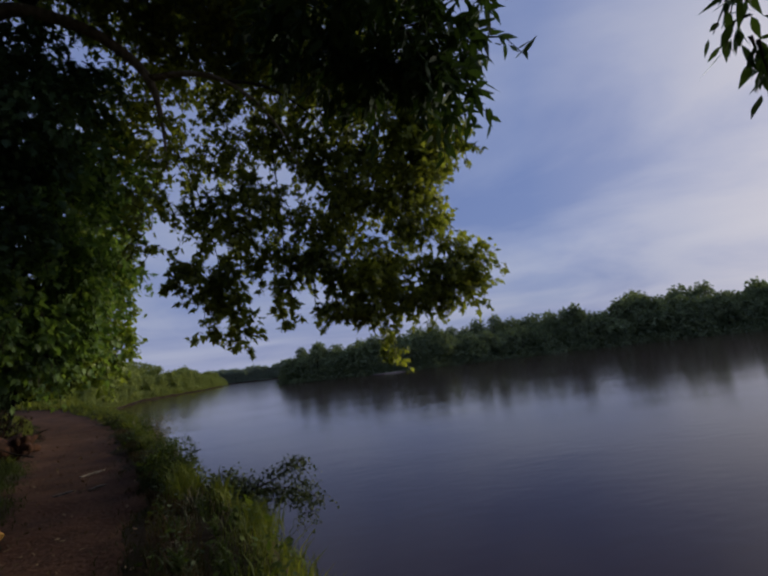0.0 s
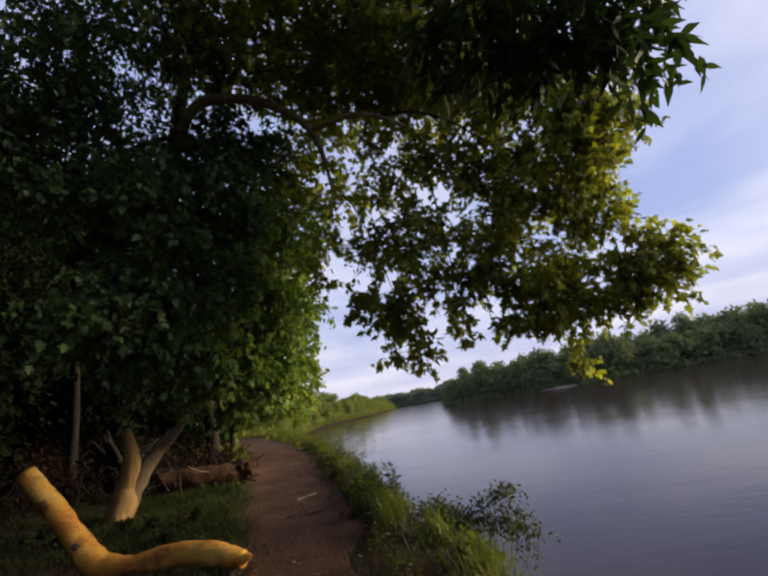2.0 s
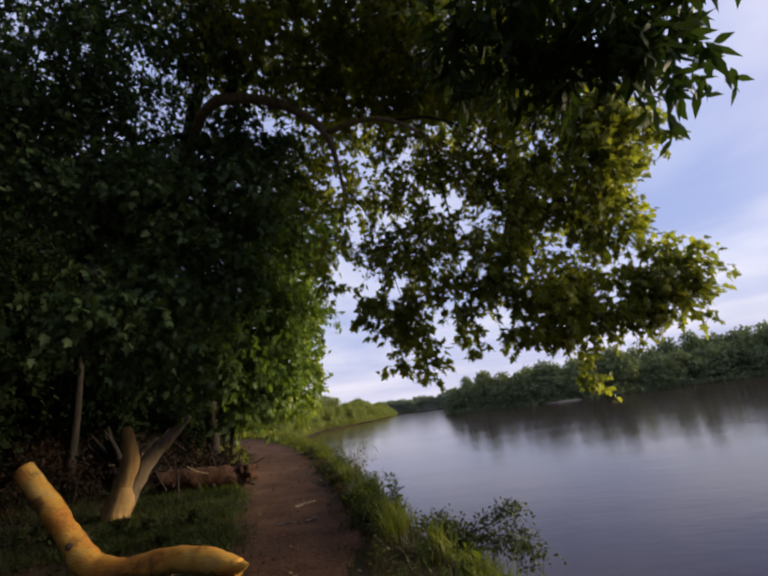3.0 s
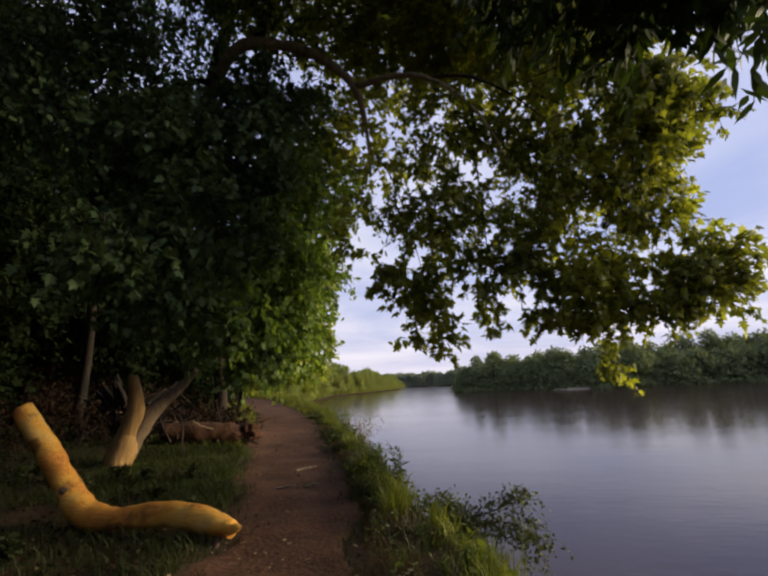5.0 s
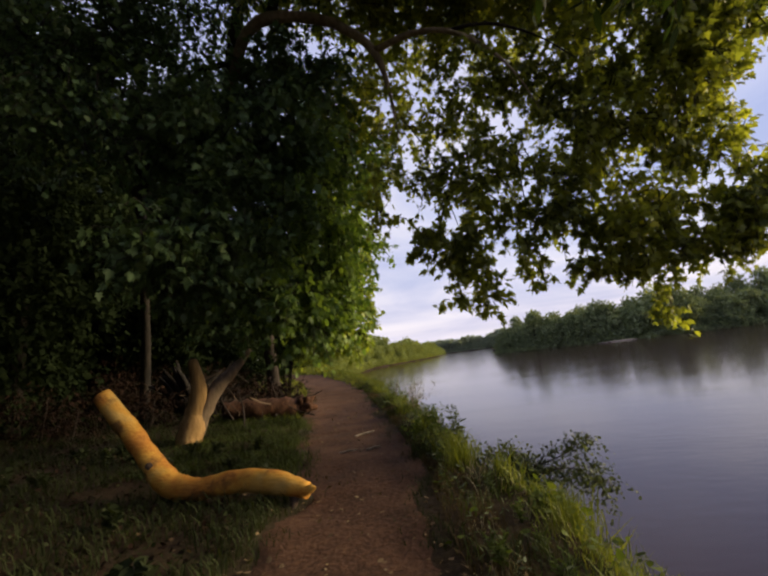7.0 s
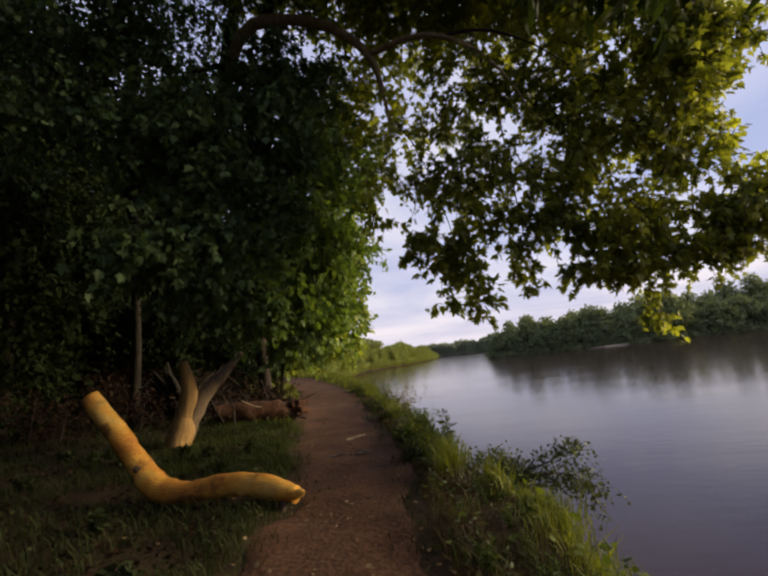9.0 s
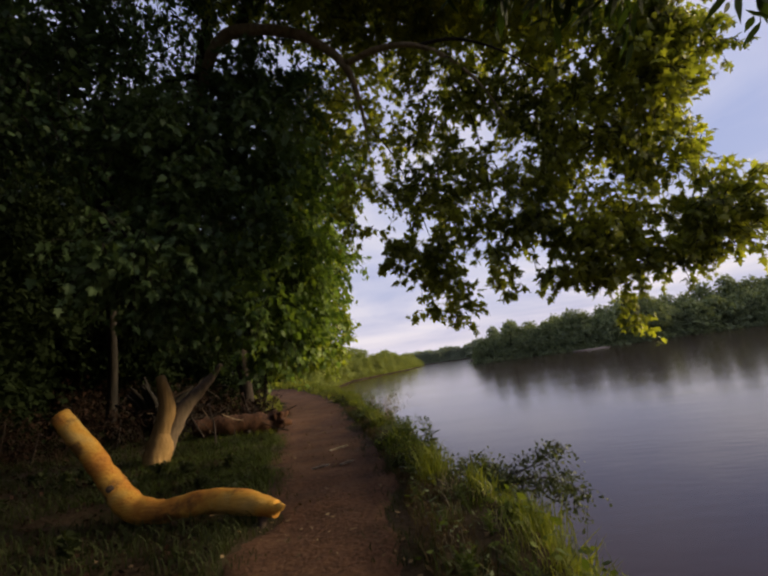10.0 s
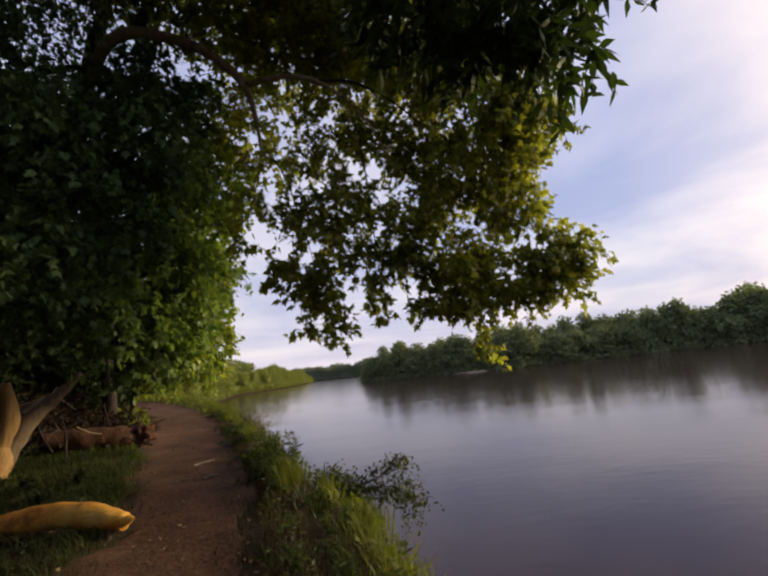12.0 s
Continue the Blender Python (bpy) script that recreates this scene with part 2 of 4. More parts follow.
# ------------------------------------------------------------ builders
def part(name, mesh, mat, parent=None, label=""):
    """One mesh object under a thing; mesh is a bmesh or mesh data."""
    if isinstance(mesh, bmesh.types.BMesh):
        data = bpy.data.meshes.new(name)
        mesh.to_mesh(data)
        mesh.free()
    else:
        data = mesh
    if mat is not None:
        data.materials.clear()
        data.materials.append(mat)
    ob = new(name, data)
    ob.parent = parent
    return tagged(ob, label)


def thing(name, at, label, category, group="", kind=""):
    ob = new(name)
    ob.empty_display_size = 0.2
    ob.location = at
    return tagged(ob, label, category, group, kind)


def array_mesh(name, verts, loops, starts, smooth=False):
    me = bpy.data.meshes.new(name)
    me.vertices.add(len(verts))
    me.vertices.foreach_set("co", np.ascontiguousarray(verts, dtype=np.float32).ravel())
    me.loops.add(len(loops))
    me.loops.foreach_set("vertex_index", np.ascontiguousarray(loops, dtype=np.int32))
    me.polygons.add(len(starts))
    me.polygons.foreach_set("loop_start", np.ascontiguousarray(starts, dtype=np.int32))
    if smooth:
        me.polygons.foreach_set("use_smooth", np.ones(len(starts), dtype=bool))
    me.update(calc_edges=True)
    me.validate()
    return me


def repeated(name, template, faces, right, ahead, up, at, size):
    """Many copies of a small template (k x 3) joined in one mesh, each with its own frame, place and size."""
    n, k = len(at), len(template)
    size = size[:, None, None]
    verts = at[:, None, :] + size * (template[None, :, 0:1] * right[:, None, :] + template[None, :, 1:2] * ahead[:, None, :]
                                     + template[None, :, 2:3] * up[:, None, :])
    flat = np.concatenate([np.array(f) for f in faces])
    lens = np.array([len(f) for f in faces])
    loops = (np.arange(n)[:, None] * k + flat[None, :]).ravel()
    starts = (np.arange(n)[:, None] * len(flat) + np.concatenate([[0], np.cumsum(lens)[:-1]])[None, :]).ravel()
    return array_mesh(name, verts.reshape(-1, 3), loops, starts)


def unit(v):
    return v / np.maximum(np.linalg.norm(v, axis=1, keepdims=True), 1e-6)


def leaf_template(kind):
    if kind == "lobed":
        side = [(0.20, -0.06), (0.44, 0.06), (0.25, 0.22), (0.56, 0.46), (0.22, 0.50), (0.17, 0.72)]
    elif kind == "narrow":
        side = [(0.13, 0.25), (0.14, 0.5)]
    else:
        side = [(0.34, 0.3), (0.3, 0.65)]
    if kind == "speck":
        return np.array([(0.4, 0, 0), (0.1, 1, -0.1), (-0.4, 0.1, 0)]), [[0, 1, 2]]
    if kind == "simple":
        return np.array([(0, 0, 0), (0.36, 0.48, -0.12), (0, 1, -0.1), (-0.36, 0.48, -0.12)]), [[0, 1, 2], [0, 2, 3]]
    k = len(side)
    pts = [(0, 0, 0)] + [(x, y, -0.35 * x) for x, y in side] + [(0, 1, -0.12)] + [(-x, y, -0.35 * x) for x, y in reversed(side)]
    right = list(range(0, k + 2))
    left = [0] + list(range(k + 1, 2 * k + 2))
    return np.array(pts), [right, left]


def leaf_cloud(name, at, ahead, size, kind, rng, upness=1.0):
    """Leaves at places, pointing along 'ahead', with normals that lean upwards."""
    n = len(at)
    ahead = unit(ahead)
    normal = rng.normal(size=(n, 3)) * 0.7 + np.array([0, 0, upness])
    right = unit(np.cross(ahead, normal))
    up = np.cross(right, ahead)
    template, faces = leaf_template(kind)
    return repeated(name, template, faces, right, ahead, up, at, size)


def prisms(name, chains, radii):
    """Three-sided thin stems: chains (n, k, 3), radii (k)."""
    n, k, _ = chains.shape
    along = unit(chains[:, -1] - chains[:, 0])
    side = unit(np.cross(along, np.array([0.3, 0.5, 0.81])))
    other = np.cross(along, side)
    rings = []
    for j in range(3):
        a = 2 * math.pi * j / 3
        rings.append(chains + (math.cos(a) * side + math.sin(a) * other)[:, None, :] * np.array(radii)[None, :, None])
    verts = np.stack(rings, axis=2).reshape(-1, 3)
    quads = []
    for i in range(k - 1):
        for j in range(3):
            quads.append([3 * i + j, 3 * i + (j + 1) % 3, 3 * i + 3 + (j + 1) % 3, 3 * i + 3 + j])
    q = np.array(quads).ravel()
    loops = (np.arange(n)[:, None] * (3 * k) + q[None, :]).ravel()
    return array_mesh(name, verts, loops, np.arange(n * len(quads)) * 4, True)


def noise3(p, scale):
    """A cheap smooth pattern in space, about -1 to 1."""
    x, y, z = (p * scale).T
    return (np.sin(x * 1.7 + 1.3 * np.sin(y * 1.1 + z)) + np.sin(y * 1.9 + 1.7 * np.sin(z * 1.3 + x * 0.7)) + np.sin(z * 2.1 + 1.1 * np.sin(x * 1.5 - y))) / 3


def twig_places(lobes, density, rng, gap, gap_scale, deep=1.0):
    out, away = [], []
    for x, y, z, a, b in lobes:
        n = max(6, int(density * a * (a + b)))
        d = unit(rng.normal(size=(n, 3)))
        r = rng.random(n) ** 0.45
        out.append(np.array([x, y, z]) + d * r[:, None] * np.array([a, a, b]))
        away.append(d)
    p, d = np.concatenate(out), np.concatenate(away)
    keep = noise3(p * np.array([1, deep, 1]), gap_scale) > gap
    return p[keep], d[keep]


def crown(parent, lobes, density, per_twig, size, kind, mat, rng, length=0.45, droop=0.5, gap=-0.45, gap_scale=2.2, twigs=True, twig_mat=None, label="", stem=0.012, deep=1.0):
    p, d = twig_places(lobes, density, rng, gap, gap_scale, deep)
    n = len(p)
    way = unit(d * np.array([1, 1, 0.5]) + rng.normal(size=(n, 3)) * 0.5)
    long = length * (0.6 + 0.8 * rng.random(n))[:, None]
    mid = p + way * long * 0.5 + np.array([0, 0, 0.03])
    tip = p + way * long - np.array([0, 0, droop]) * long
    f = rng.random((n, per_twig)) ** 0.8
    at = (p[:, None] * (1 - f[..., None]) ** 2 + 2 * mid[:, None] * (f * (1 - f))[..., None] + tip[:, None] * (f ** 2)[..., None])
    at = at.reshape(-1, 3) + rng.normal(size=(n * per_twig, 3)) * length * 0.13
    ahead = np.repeat(way, per_twig, axis=0) * 0.6 + rng.normal(size=(n * per_twig, 3)) * 0.7 - np.array([0, 0, 0.25 + droop])
    sizes = size * (0.6 + 0.7 * rng.random(n * per_twig))
    tagged(part("crown", leaf_cloud("crown", at, ahead, sizes, kind, rng), mat, parent, label), kind="stuff")
    if twigs:
        tagged(part("fine_twig", prisms("fine_twig", np.stack([p, mid, tip], axis=1), [stem, stem * 0.6, stem * 0.25]), twig_mat or BARK_DARK, parent), kind="stuff")


def smooth_line(points, steps=5):
    pts = [Vector(p) for p in points]
    pts = [2 * pts[0] - pts[1]] + pts + [2 * pts[-1] - pts[-2]]
    out = []
    for i in range(1, len(pts) - 2):
        a, b, c, d = pts[i - 1:i + 3]
        for s in range(steps):
            u = s / steps
            out.append(0.5 * ((2 * b) + (c - a) * u + (2 * a - 5 * b + 4 * c - d) * u * u + (3 * b - a - 3 * c + d) * u ** 3))
    out.append(pts[-2])
    return out


def tube(points, radii, sides=10, rough=0.08, steps=5, seed=0.0, blunt=True):
    """A rough tapering limb along a smooth line, closed at both ends."""
    line = smooth_line(points, steps)
    n = len(line)
    rad = np.interp(np.linspace(0, len(radii) - 1, n), range(len(radii)), radii)
    bm = bmesh.new()
    rings, up = [], Vector((0.2, 0.3, 1))
    for i, p in enumerate(line):
        way = (line[min(i + 1, n - 1)] - line[max(i - 1, 0)]).normalized()
        if abs(way.dot(up.normalized())) > 0.95:
            up = Vector((1, 0.2, 0.1))
        side = way.cross(up).normalized()
        other = side.cross(way)
        up = other
        ring = []
        for j in range(sides):
            a = 2 * math.pi * j / sides
            d = math.cos(a) * side + math.sin(a) * other
            k = 1 + rough * 2.2 * noise.noise((p + d * rad[i]) * (1.2 / max(rad[i], 0.03)) * 0.5 + Vector((seed, seed, 0)))
            ring.append(bm.verts.new(p + d * rad[i] * k))
        rings.append(ring)
    for a, b in zip(rings, rings[1:]):
        for j in range(sides):
            bm.faces.new((a[j], a[(j + 1) % sides], b[(j + 1) % sides], b[j])).smooth = True
    for ring, end, sign in ((rings[0], line[0], -1), (rings[-1], line[-1], 1)):
        way = (line[1] - line[0]).normalized() if sign < 0 else (line[-1] - line[-2]).normalized()
        c = bm.verts.new(end + way * sign * (0.25 if blunt else 1.2) * (rad[0] if sign < 0 else rad[-1]))
        for j in range(sides):
            f = (ring[(j + 1) % sides], ring[j], c) if sign < 0 else (ring[j], ring[(j + 1) % sides], c)
            bm.faces.new(f)
    bmesh.ops.recalc_face_normals(bm, faces=bm.faces)
    return bm


# ------------------------------------------------------------ the land
WATER_Z = -1.5
BANK_Y = [-200, -60, -6, 0, 2.75, 3.6, 4.2, 4.7, 5.4, 6.9, 9.75, 13.4, 17, 21, 27, 35, 57, 90, 150, 260, 450, 700]
BANK_X = [20, 7, 1.7, 0.88, 0.48, 0.38, 0.24, -0.08, -0.38, -0.74, -1.62, -2.8, -3.9, -5.6, -9.2, -13.6, -20, -27, -37, -32, -36, -160]
PATH_Y = [-40, -6, -2, 0.5, 2.8, 4.8, 6.3, 8.0, 10.7, 13, 15, 18, 23, 28, 33, 50, 80]
PATH_X = [3.0, 0.05, -0.36, -0.58, -1.05, -1.40, -1.95, -2.54, -3.5, -4.25, -5.0, -6.3, -9.3, -13.2, -18.0, -30, -50]
FAR_AZ = [1.6, 8, 14, 20, 30, 42, 55, 75, 100, 130]
FAR_R = [156, 150, 142, 146, 168, 195, 215, 230, 240, 260]


def bank_x(y):
    return np.interp(y, BANK_Y, BANK_X)


def path_x(y):
    return np.interp(y, PATH_Y, PATH_X)


def path_half(y):
    return np.interp(y, [0, 2.8, 3.6, 4.5, 7.3, 10.7, 15, 19, 30], [0.86, 0.79, 0.73, 0.70, 0.88, 0.94, 1.0, 1.0, 1.1])


def wave(x, y, s):
    return np.sin(x * s + 1.7 * np.sin(y * s * 0.7)) * 0.5 + np.sin(y * s * 1.3 + 1.1 * np.sin(x * s * 0.9 + 2)) * 0.5


def land(x, y):
    """Height of the ground at x, y (arrays)."""
    x, y = np.asarray(x, float), np.asarray(y, float)
    inland = bank_x(y) + 0.10 * wave(x, y, 1.9) - x
    top = np.clip(0.022 * y, -0.05, 0.25) + np.clip((y - 14) * 0.03, 0, 0.45) * np.clip((90 - y) / 40, 0, 1) + np.clip(0.07 * (-x - 3.5), 0, 0.35) + 0.03 * wave(x, y, 1.1) + 0.015 * wave(x, y, 4.3)
    trodden = np.clip(1 - np.abs(x - path_x(y)) / (path_half(y) + 0.13), 0, 1)
    top = top - 0.05 * np.minimum(1, trodden * 2)
    top = top + np.clip((inland - 25) / 60, 0, 1) * 3
    left = np.where(inland > 0, top, np.maximum(top + inland * 1.5, -2.6))
    r, az = np.hypot(x, y), np.degrees(np.arctan2(x, y))
    beyond = np.where((az > 1.6) & (az < 130), r - np.interp(az, FAR_AZ, FAR_R), -50)
    beyond = np.maximum(beyond, np.minimum(y - 640, 60.0))
    right = np.where(beyond > 0, WATER_Z - 0.1 + np.clip(beyond / 5, 0, 1) * 1.3 + np.clip(beyond - 8, 0, 60) * 0.05, -2.6)
    return np.maximum(left, right)


def land_at(x, y):
    return float(land(np.array([x]), np.array([y]))[0])


def polar_sheet(name, rings, steps, height):
    ang = np.linspace(0, 2 * math.pi, steps, endpoint=False)
    r = np.array(rings)[:, None]
    x, y = r * np.sin(ang)[None], r * np.cos(ang)[None] + 3.0
    verts = np.stack([x, y, height(x, y)], axis=2).reshape(-1, 3)
    quads = []
    for i in range(len(rings) - 1):
        j = np.arange(steps)
        k = (j + 1) % steps
        quads.append(np.stack([i * steps + j, i * steps + k, (i + 1) * steps + k, (i + 1) * steps + j], axis=1))
    q = np.concatenate(quads).ravel()
    return array_mesh(name, verts, q, np.arange(len(q) // 4) * 4, True)


rings = list(np.concatenate([[0.0], np.geomspace(0.25, 40, 150), np.geomspace(41.5, 3500, 90)]))
ground = part("ground", polar_sheet("ground", rings, 320, land), EARTH)
tagged(ground, "dark earth and grass of the river banks", "ground", kind="structure")

water = part("water", polar_sheet("water", list(np.concatenate([[0.0], np.geomspace(2, 3500, 40)])), 90, lambda x, y: np.full(np.broadcast(x, y).shape, WATER_Z)), WATER)
tagged(water, "calm grey-violet river water mirroring the cloudy sky", "water", kind="structure")


def make_path():
    ys = np.concatenate([np.arange(-8, 16, 0.12), np.arange(16, 60, 0.5)])
    k = 11
    verts = []
    for y in ys:
        c, half = float(path_x(y)), float(path_half(y)) + 0.07 * math.sin(y * 1.3) + 0.05 * math.sin(y * 3.7 + 1)
        for j in range(k):
            u = -1 + 2 * j / (k - 1)
            edge = 1 + (0.30 * noise.noise(Vector((u * 3, y * 1.3, 0.5))) + 0.16 * noise.noise(Vector((u * 3, y * 5, 2.5)))) * abs(u)
            x = c + u * half * edge
            verts.append((x, y, land_at(x, y) + 0.014 - (0.03 if abs(u) > 0.95 else 0) + 0.012 * noise.noise(Vector((x * 5, y * 5, 2)))))
    n = len(ys)
    q = [(i * k + j, i * k + j + 1, (i + 1) * k + j + 1, (i + 1) * k + j) for i in range(n - 1) for j in range(k - 1)]
    me = array_mesh("path", np.array(verts), np.array(q).ravel(), np.arange(len(q)) * 4, True)
    tagged(part("path", me, SOIL), "trodden bare brown soil footpath along the bank", "path", kind="structure")


make_path()


def make_sandbar(x, y):
    bm = bmesh.new()
    bmesh.ops.create_icosphere(bm, subdivisions=3, radius=1)
    for v in bm.verts:
        v.co = Vector((v.co.x * 5.2, v.co.y * 1.8, v.co.z * 0.38)) * (1 + 0.25 * noise.noise(v.co * 1.7))
    for f in bm.faces:
        f.smooth = True
    ob = part("sandbar", bm, SAND)
    ob.location = (x, y, WATER_Z)
    tagged(ob, "low pale sandbar at the edge of the far bank", "sandbar", kind="structure")


make_sandbar(36.5, 134.3)


# ------------------------------------------------------------ logs and wood on the bank
def make_bent_log():
    ob = thing("bent_log", (-2.6, 4.4, land_at(-2.6, 4.4)), "bent barkless yellow log lying beside the footpath, one end raised", "log")
    inv = Matrix.Translation(-ob.location)
    pts = [(-4.22, 4.46, 1.26), (-3.95, 4.46, 0.93), (-3.68, 4.46, 0.58), (-3.36, 4.41, 0.26), (-2.98, 4.36, 0.22), (-2.56, 4.36, 0.265), (-2.15, 4.31, 0.235), (-1.78, 4.23, 0.165)]
    bm = tube(pts, [0.10, 0.112, 0.118, 0.135, 0.108, 0.112, 0.118, 0.078], 22, 0.085, 8, 3.0)
    bm.transform(inv)
    log = part("log_trunk", bm, BARE_WOOD, ob)
    bm = tube([(-3.60, 4.42, 0.47), (-3.55, 4.322, 0.482)], [0.045, 0.036], 12, 0.2, 3)
    bm.transform(inv)
    part("knot", bm, KNOT, log, "dark round knot hole")
    bm = tube([(-1.95, 4.25, 0.20), (-1.80, 4.2, 0.18), (-1.69, 4.17, 0.20)], [0.085, 0.06, 0.02], 8, 0.35, 3, blunt=False)
    bm.transform(inv)
    part("splinter", bm, BARE_WOOD, log, "broken splintered end")
    bm = tube([(-1.93, 4.27, 0.15), (-1.92, 4.2, 0.05), (-1.93, 4.15, -0.03)], [0.055, 0.04, 0.045], 8, 0.3, 3)
    bm.transform(inv)
    part("stub", bm, KNOT, log)


def make_forked_stump():
    ob = thing("forked_stump", (-4.98, 7.2, land_at(-4.98, 7.2)), "pale forked dead stump with two tapering prongs in the grass", "stump")
    inv = Matrix.Translation((4.86, -7.0, -land_at(-4.86, 7.0)))
    bm = tube([(-4.97, 6.95, 0.10), (-4.94, 6.97, 0.30), (-4.89, 7.02, 0.58), (-4.84, 7.1, 0.88)], [0.205, 0.232, 0.205, 0.10], 16, 0.08, 6, 1.0)
    bm.transform(inv)
    base = part("stump_base", bm, BARK_PALE, ob)
    bm = tube([(-4.90, 7.05, 0.62), (-4.80, 7.1, 1.05), (-4.80, 7.08, 1.35), (-4.86, 7.06, 1.68)], [0.175, 0.145, 0.115, 0.075], 12, 0.07, 5, 2.0)
    bm.transform(inv)
    part("prong", bm, BARK_PALE, base)
    bm = tube([(-4.88, 7.04, 0.46), (-4.66, 7.32, 1.05), (-4.42, 7.75, 1.47), (-4.24, 8.0, 1.78)], [0.17, 0.135, 0.09, 0.042], 12, 0.12, 5, 5.0)
    bm.transform(inv)
    part("prong", bm, BARK_GREY, base, "grey weathered prong")


def make_fallen_log():
    ob = thing("fallen_log", (-4.6, 9.5, land_at(-4.6, 9.5)), "rotting brown fallen log with a knobbly root end by the path", "log")
    inv = Matrix.Translation(-ob.location)
    bm = tube([(-5.5, 9.0, 0.62), (-4.9, 9.35, 0.56), (-4.4, 9.65, 0.50), (-4.05, 9.85, 0.46)], [0.17, 0.215, 0.235, 0.225], 16, 0.26, 6, 4.0)
    bm.transform(inv)
    log = part("log_trunk", bm, BARK_ROT, ob)
    rng = random.Random(5)
    for _ in range(9):
        d = Vector((rng.uniform(0.1, 0.9), rng.uniform(-0.6, 0.7), rng.uniform(-0.5, 0.7))).normalized()
        p = Vector((-4.08, 9.83, 0.46))
        bm = tube([p, p + d * 0.16, p + d * rng.uniform(0.25, 0.36)], [0.15, 0.115, 0.04], 8, 0.25, 3, rng.random() * 9)
        bm.transform(inv)
        part("root", bm, BARK_ROT, log)


def make_brush_pile():
    ob = thing("brush_pile", (-5.6, 9.2, land_at(-5.6, 9.2)), "tangled pile of dead branches and twigs behind the stump", "brush pile")
    rng = random.Random(11)
    for i in range(64):
        c = Vector((rng.gauss(0, 0.75), rng.gauss(0, 0.5), abs(rng.gauss(0.25, 0.45))))
        d = Vector((rng.uniform(-1, 1), rng.uniform(-1, 1), rng.uniform(-0.2, 1.0))).normalized()
        l = rng.uniform(0.35, 1.1)
        bend = Vector((rng.uniform(-0.12, 0.12), rng.uniform(-0.12, 0.12), rng.uniform(-0.08, 0.08)))
        c.z = max(c.z, 0.06 + max(0, -d.z) * l)
        r = rng.uniform(0.007, 0.022)
        part("branch", tube([c - d * l / 2, c + bend, c + d * l / 2], [r, r * 0.8, r * 0.4], 5, 0.1, 3), BARK_GREY if i % 6 == 0 else BARK_DARK, ob)


def make_root_mass():
    """Upturned dark root plate behind the brush."""
    ob = thing("root_plate", (-6.6, 9.4, land_at(-6.6, 9.4)), "dark upturned root mass of a fallen tree in the woods", "roots")
    rng = random.Random(3)
    for i in range(26):
        a = rng.uniform(0, 2 * math.pi)
        d = Vector((math.cos(a), rng.uniform(-0.4, 0.4), abs(math.sin(a)) * 0.9 + 0.1)).normalized()
        l = rng.uniform(0.5, 1.15)
        p = Vector((rng.uniform(-0.2, 0.2), 0, 0.25))
        part("root", tube([p, p + d * l * 0.5 + Vector((0, 0, 0.1)), p + d * l], [0.13, 0.07, 0.02], 7, 0.2, 3, i), BARK_SHADE, ob)


make_bent_log()
make_forked_stump()
make_fallen_log()
make_brush_pile()
make_root_mass()


def make_path_stick(x, y, turn, length, label):
    z = land_at(x, y) + 0.03
    ob = part("stick", tube([(-length / 2, 0, 0), (0, 0.03, 0.012), (length / 2, -0.01, 0.03)], [0.014, 0.02, 0.01], 6, 0.25, 4, x), STICK)
    ob.location, ob.rotation_euler = (x, y, z), (0, 0, radians(turn))
    tagged(ob, label, "stick")


make_path_stick(-2.05, 7.42, 38, 0.34, "pale dry stick lying on the soil path")
make_path_stick(-1.92, 6.05, 5, 0.24, "short broken stick on the soil path")
make_path_stick(-1.62, 6.25, 12, 0.2, "thin grey twig on the soil path")


# ------------------------------------------------------------ near trees
def trunk_part(parent, pts, radii, mat, name="trunk", sides=12, seed=0.0, rough=0.1):
    bm = tube(pts, radii, sides, rough, 5, seed)
    bm.transform(Matrix.Translation(-Vector(parent.location)))
    return part(name, bm, mat, parent)


def local(lobes, parent):
    x, y, z = parent.location
    return [(a - x, b - y, c - z, d, e) for a, b, c, d, e in lobes]


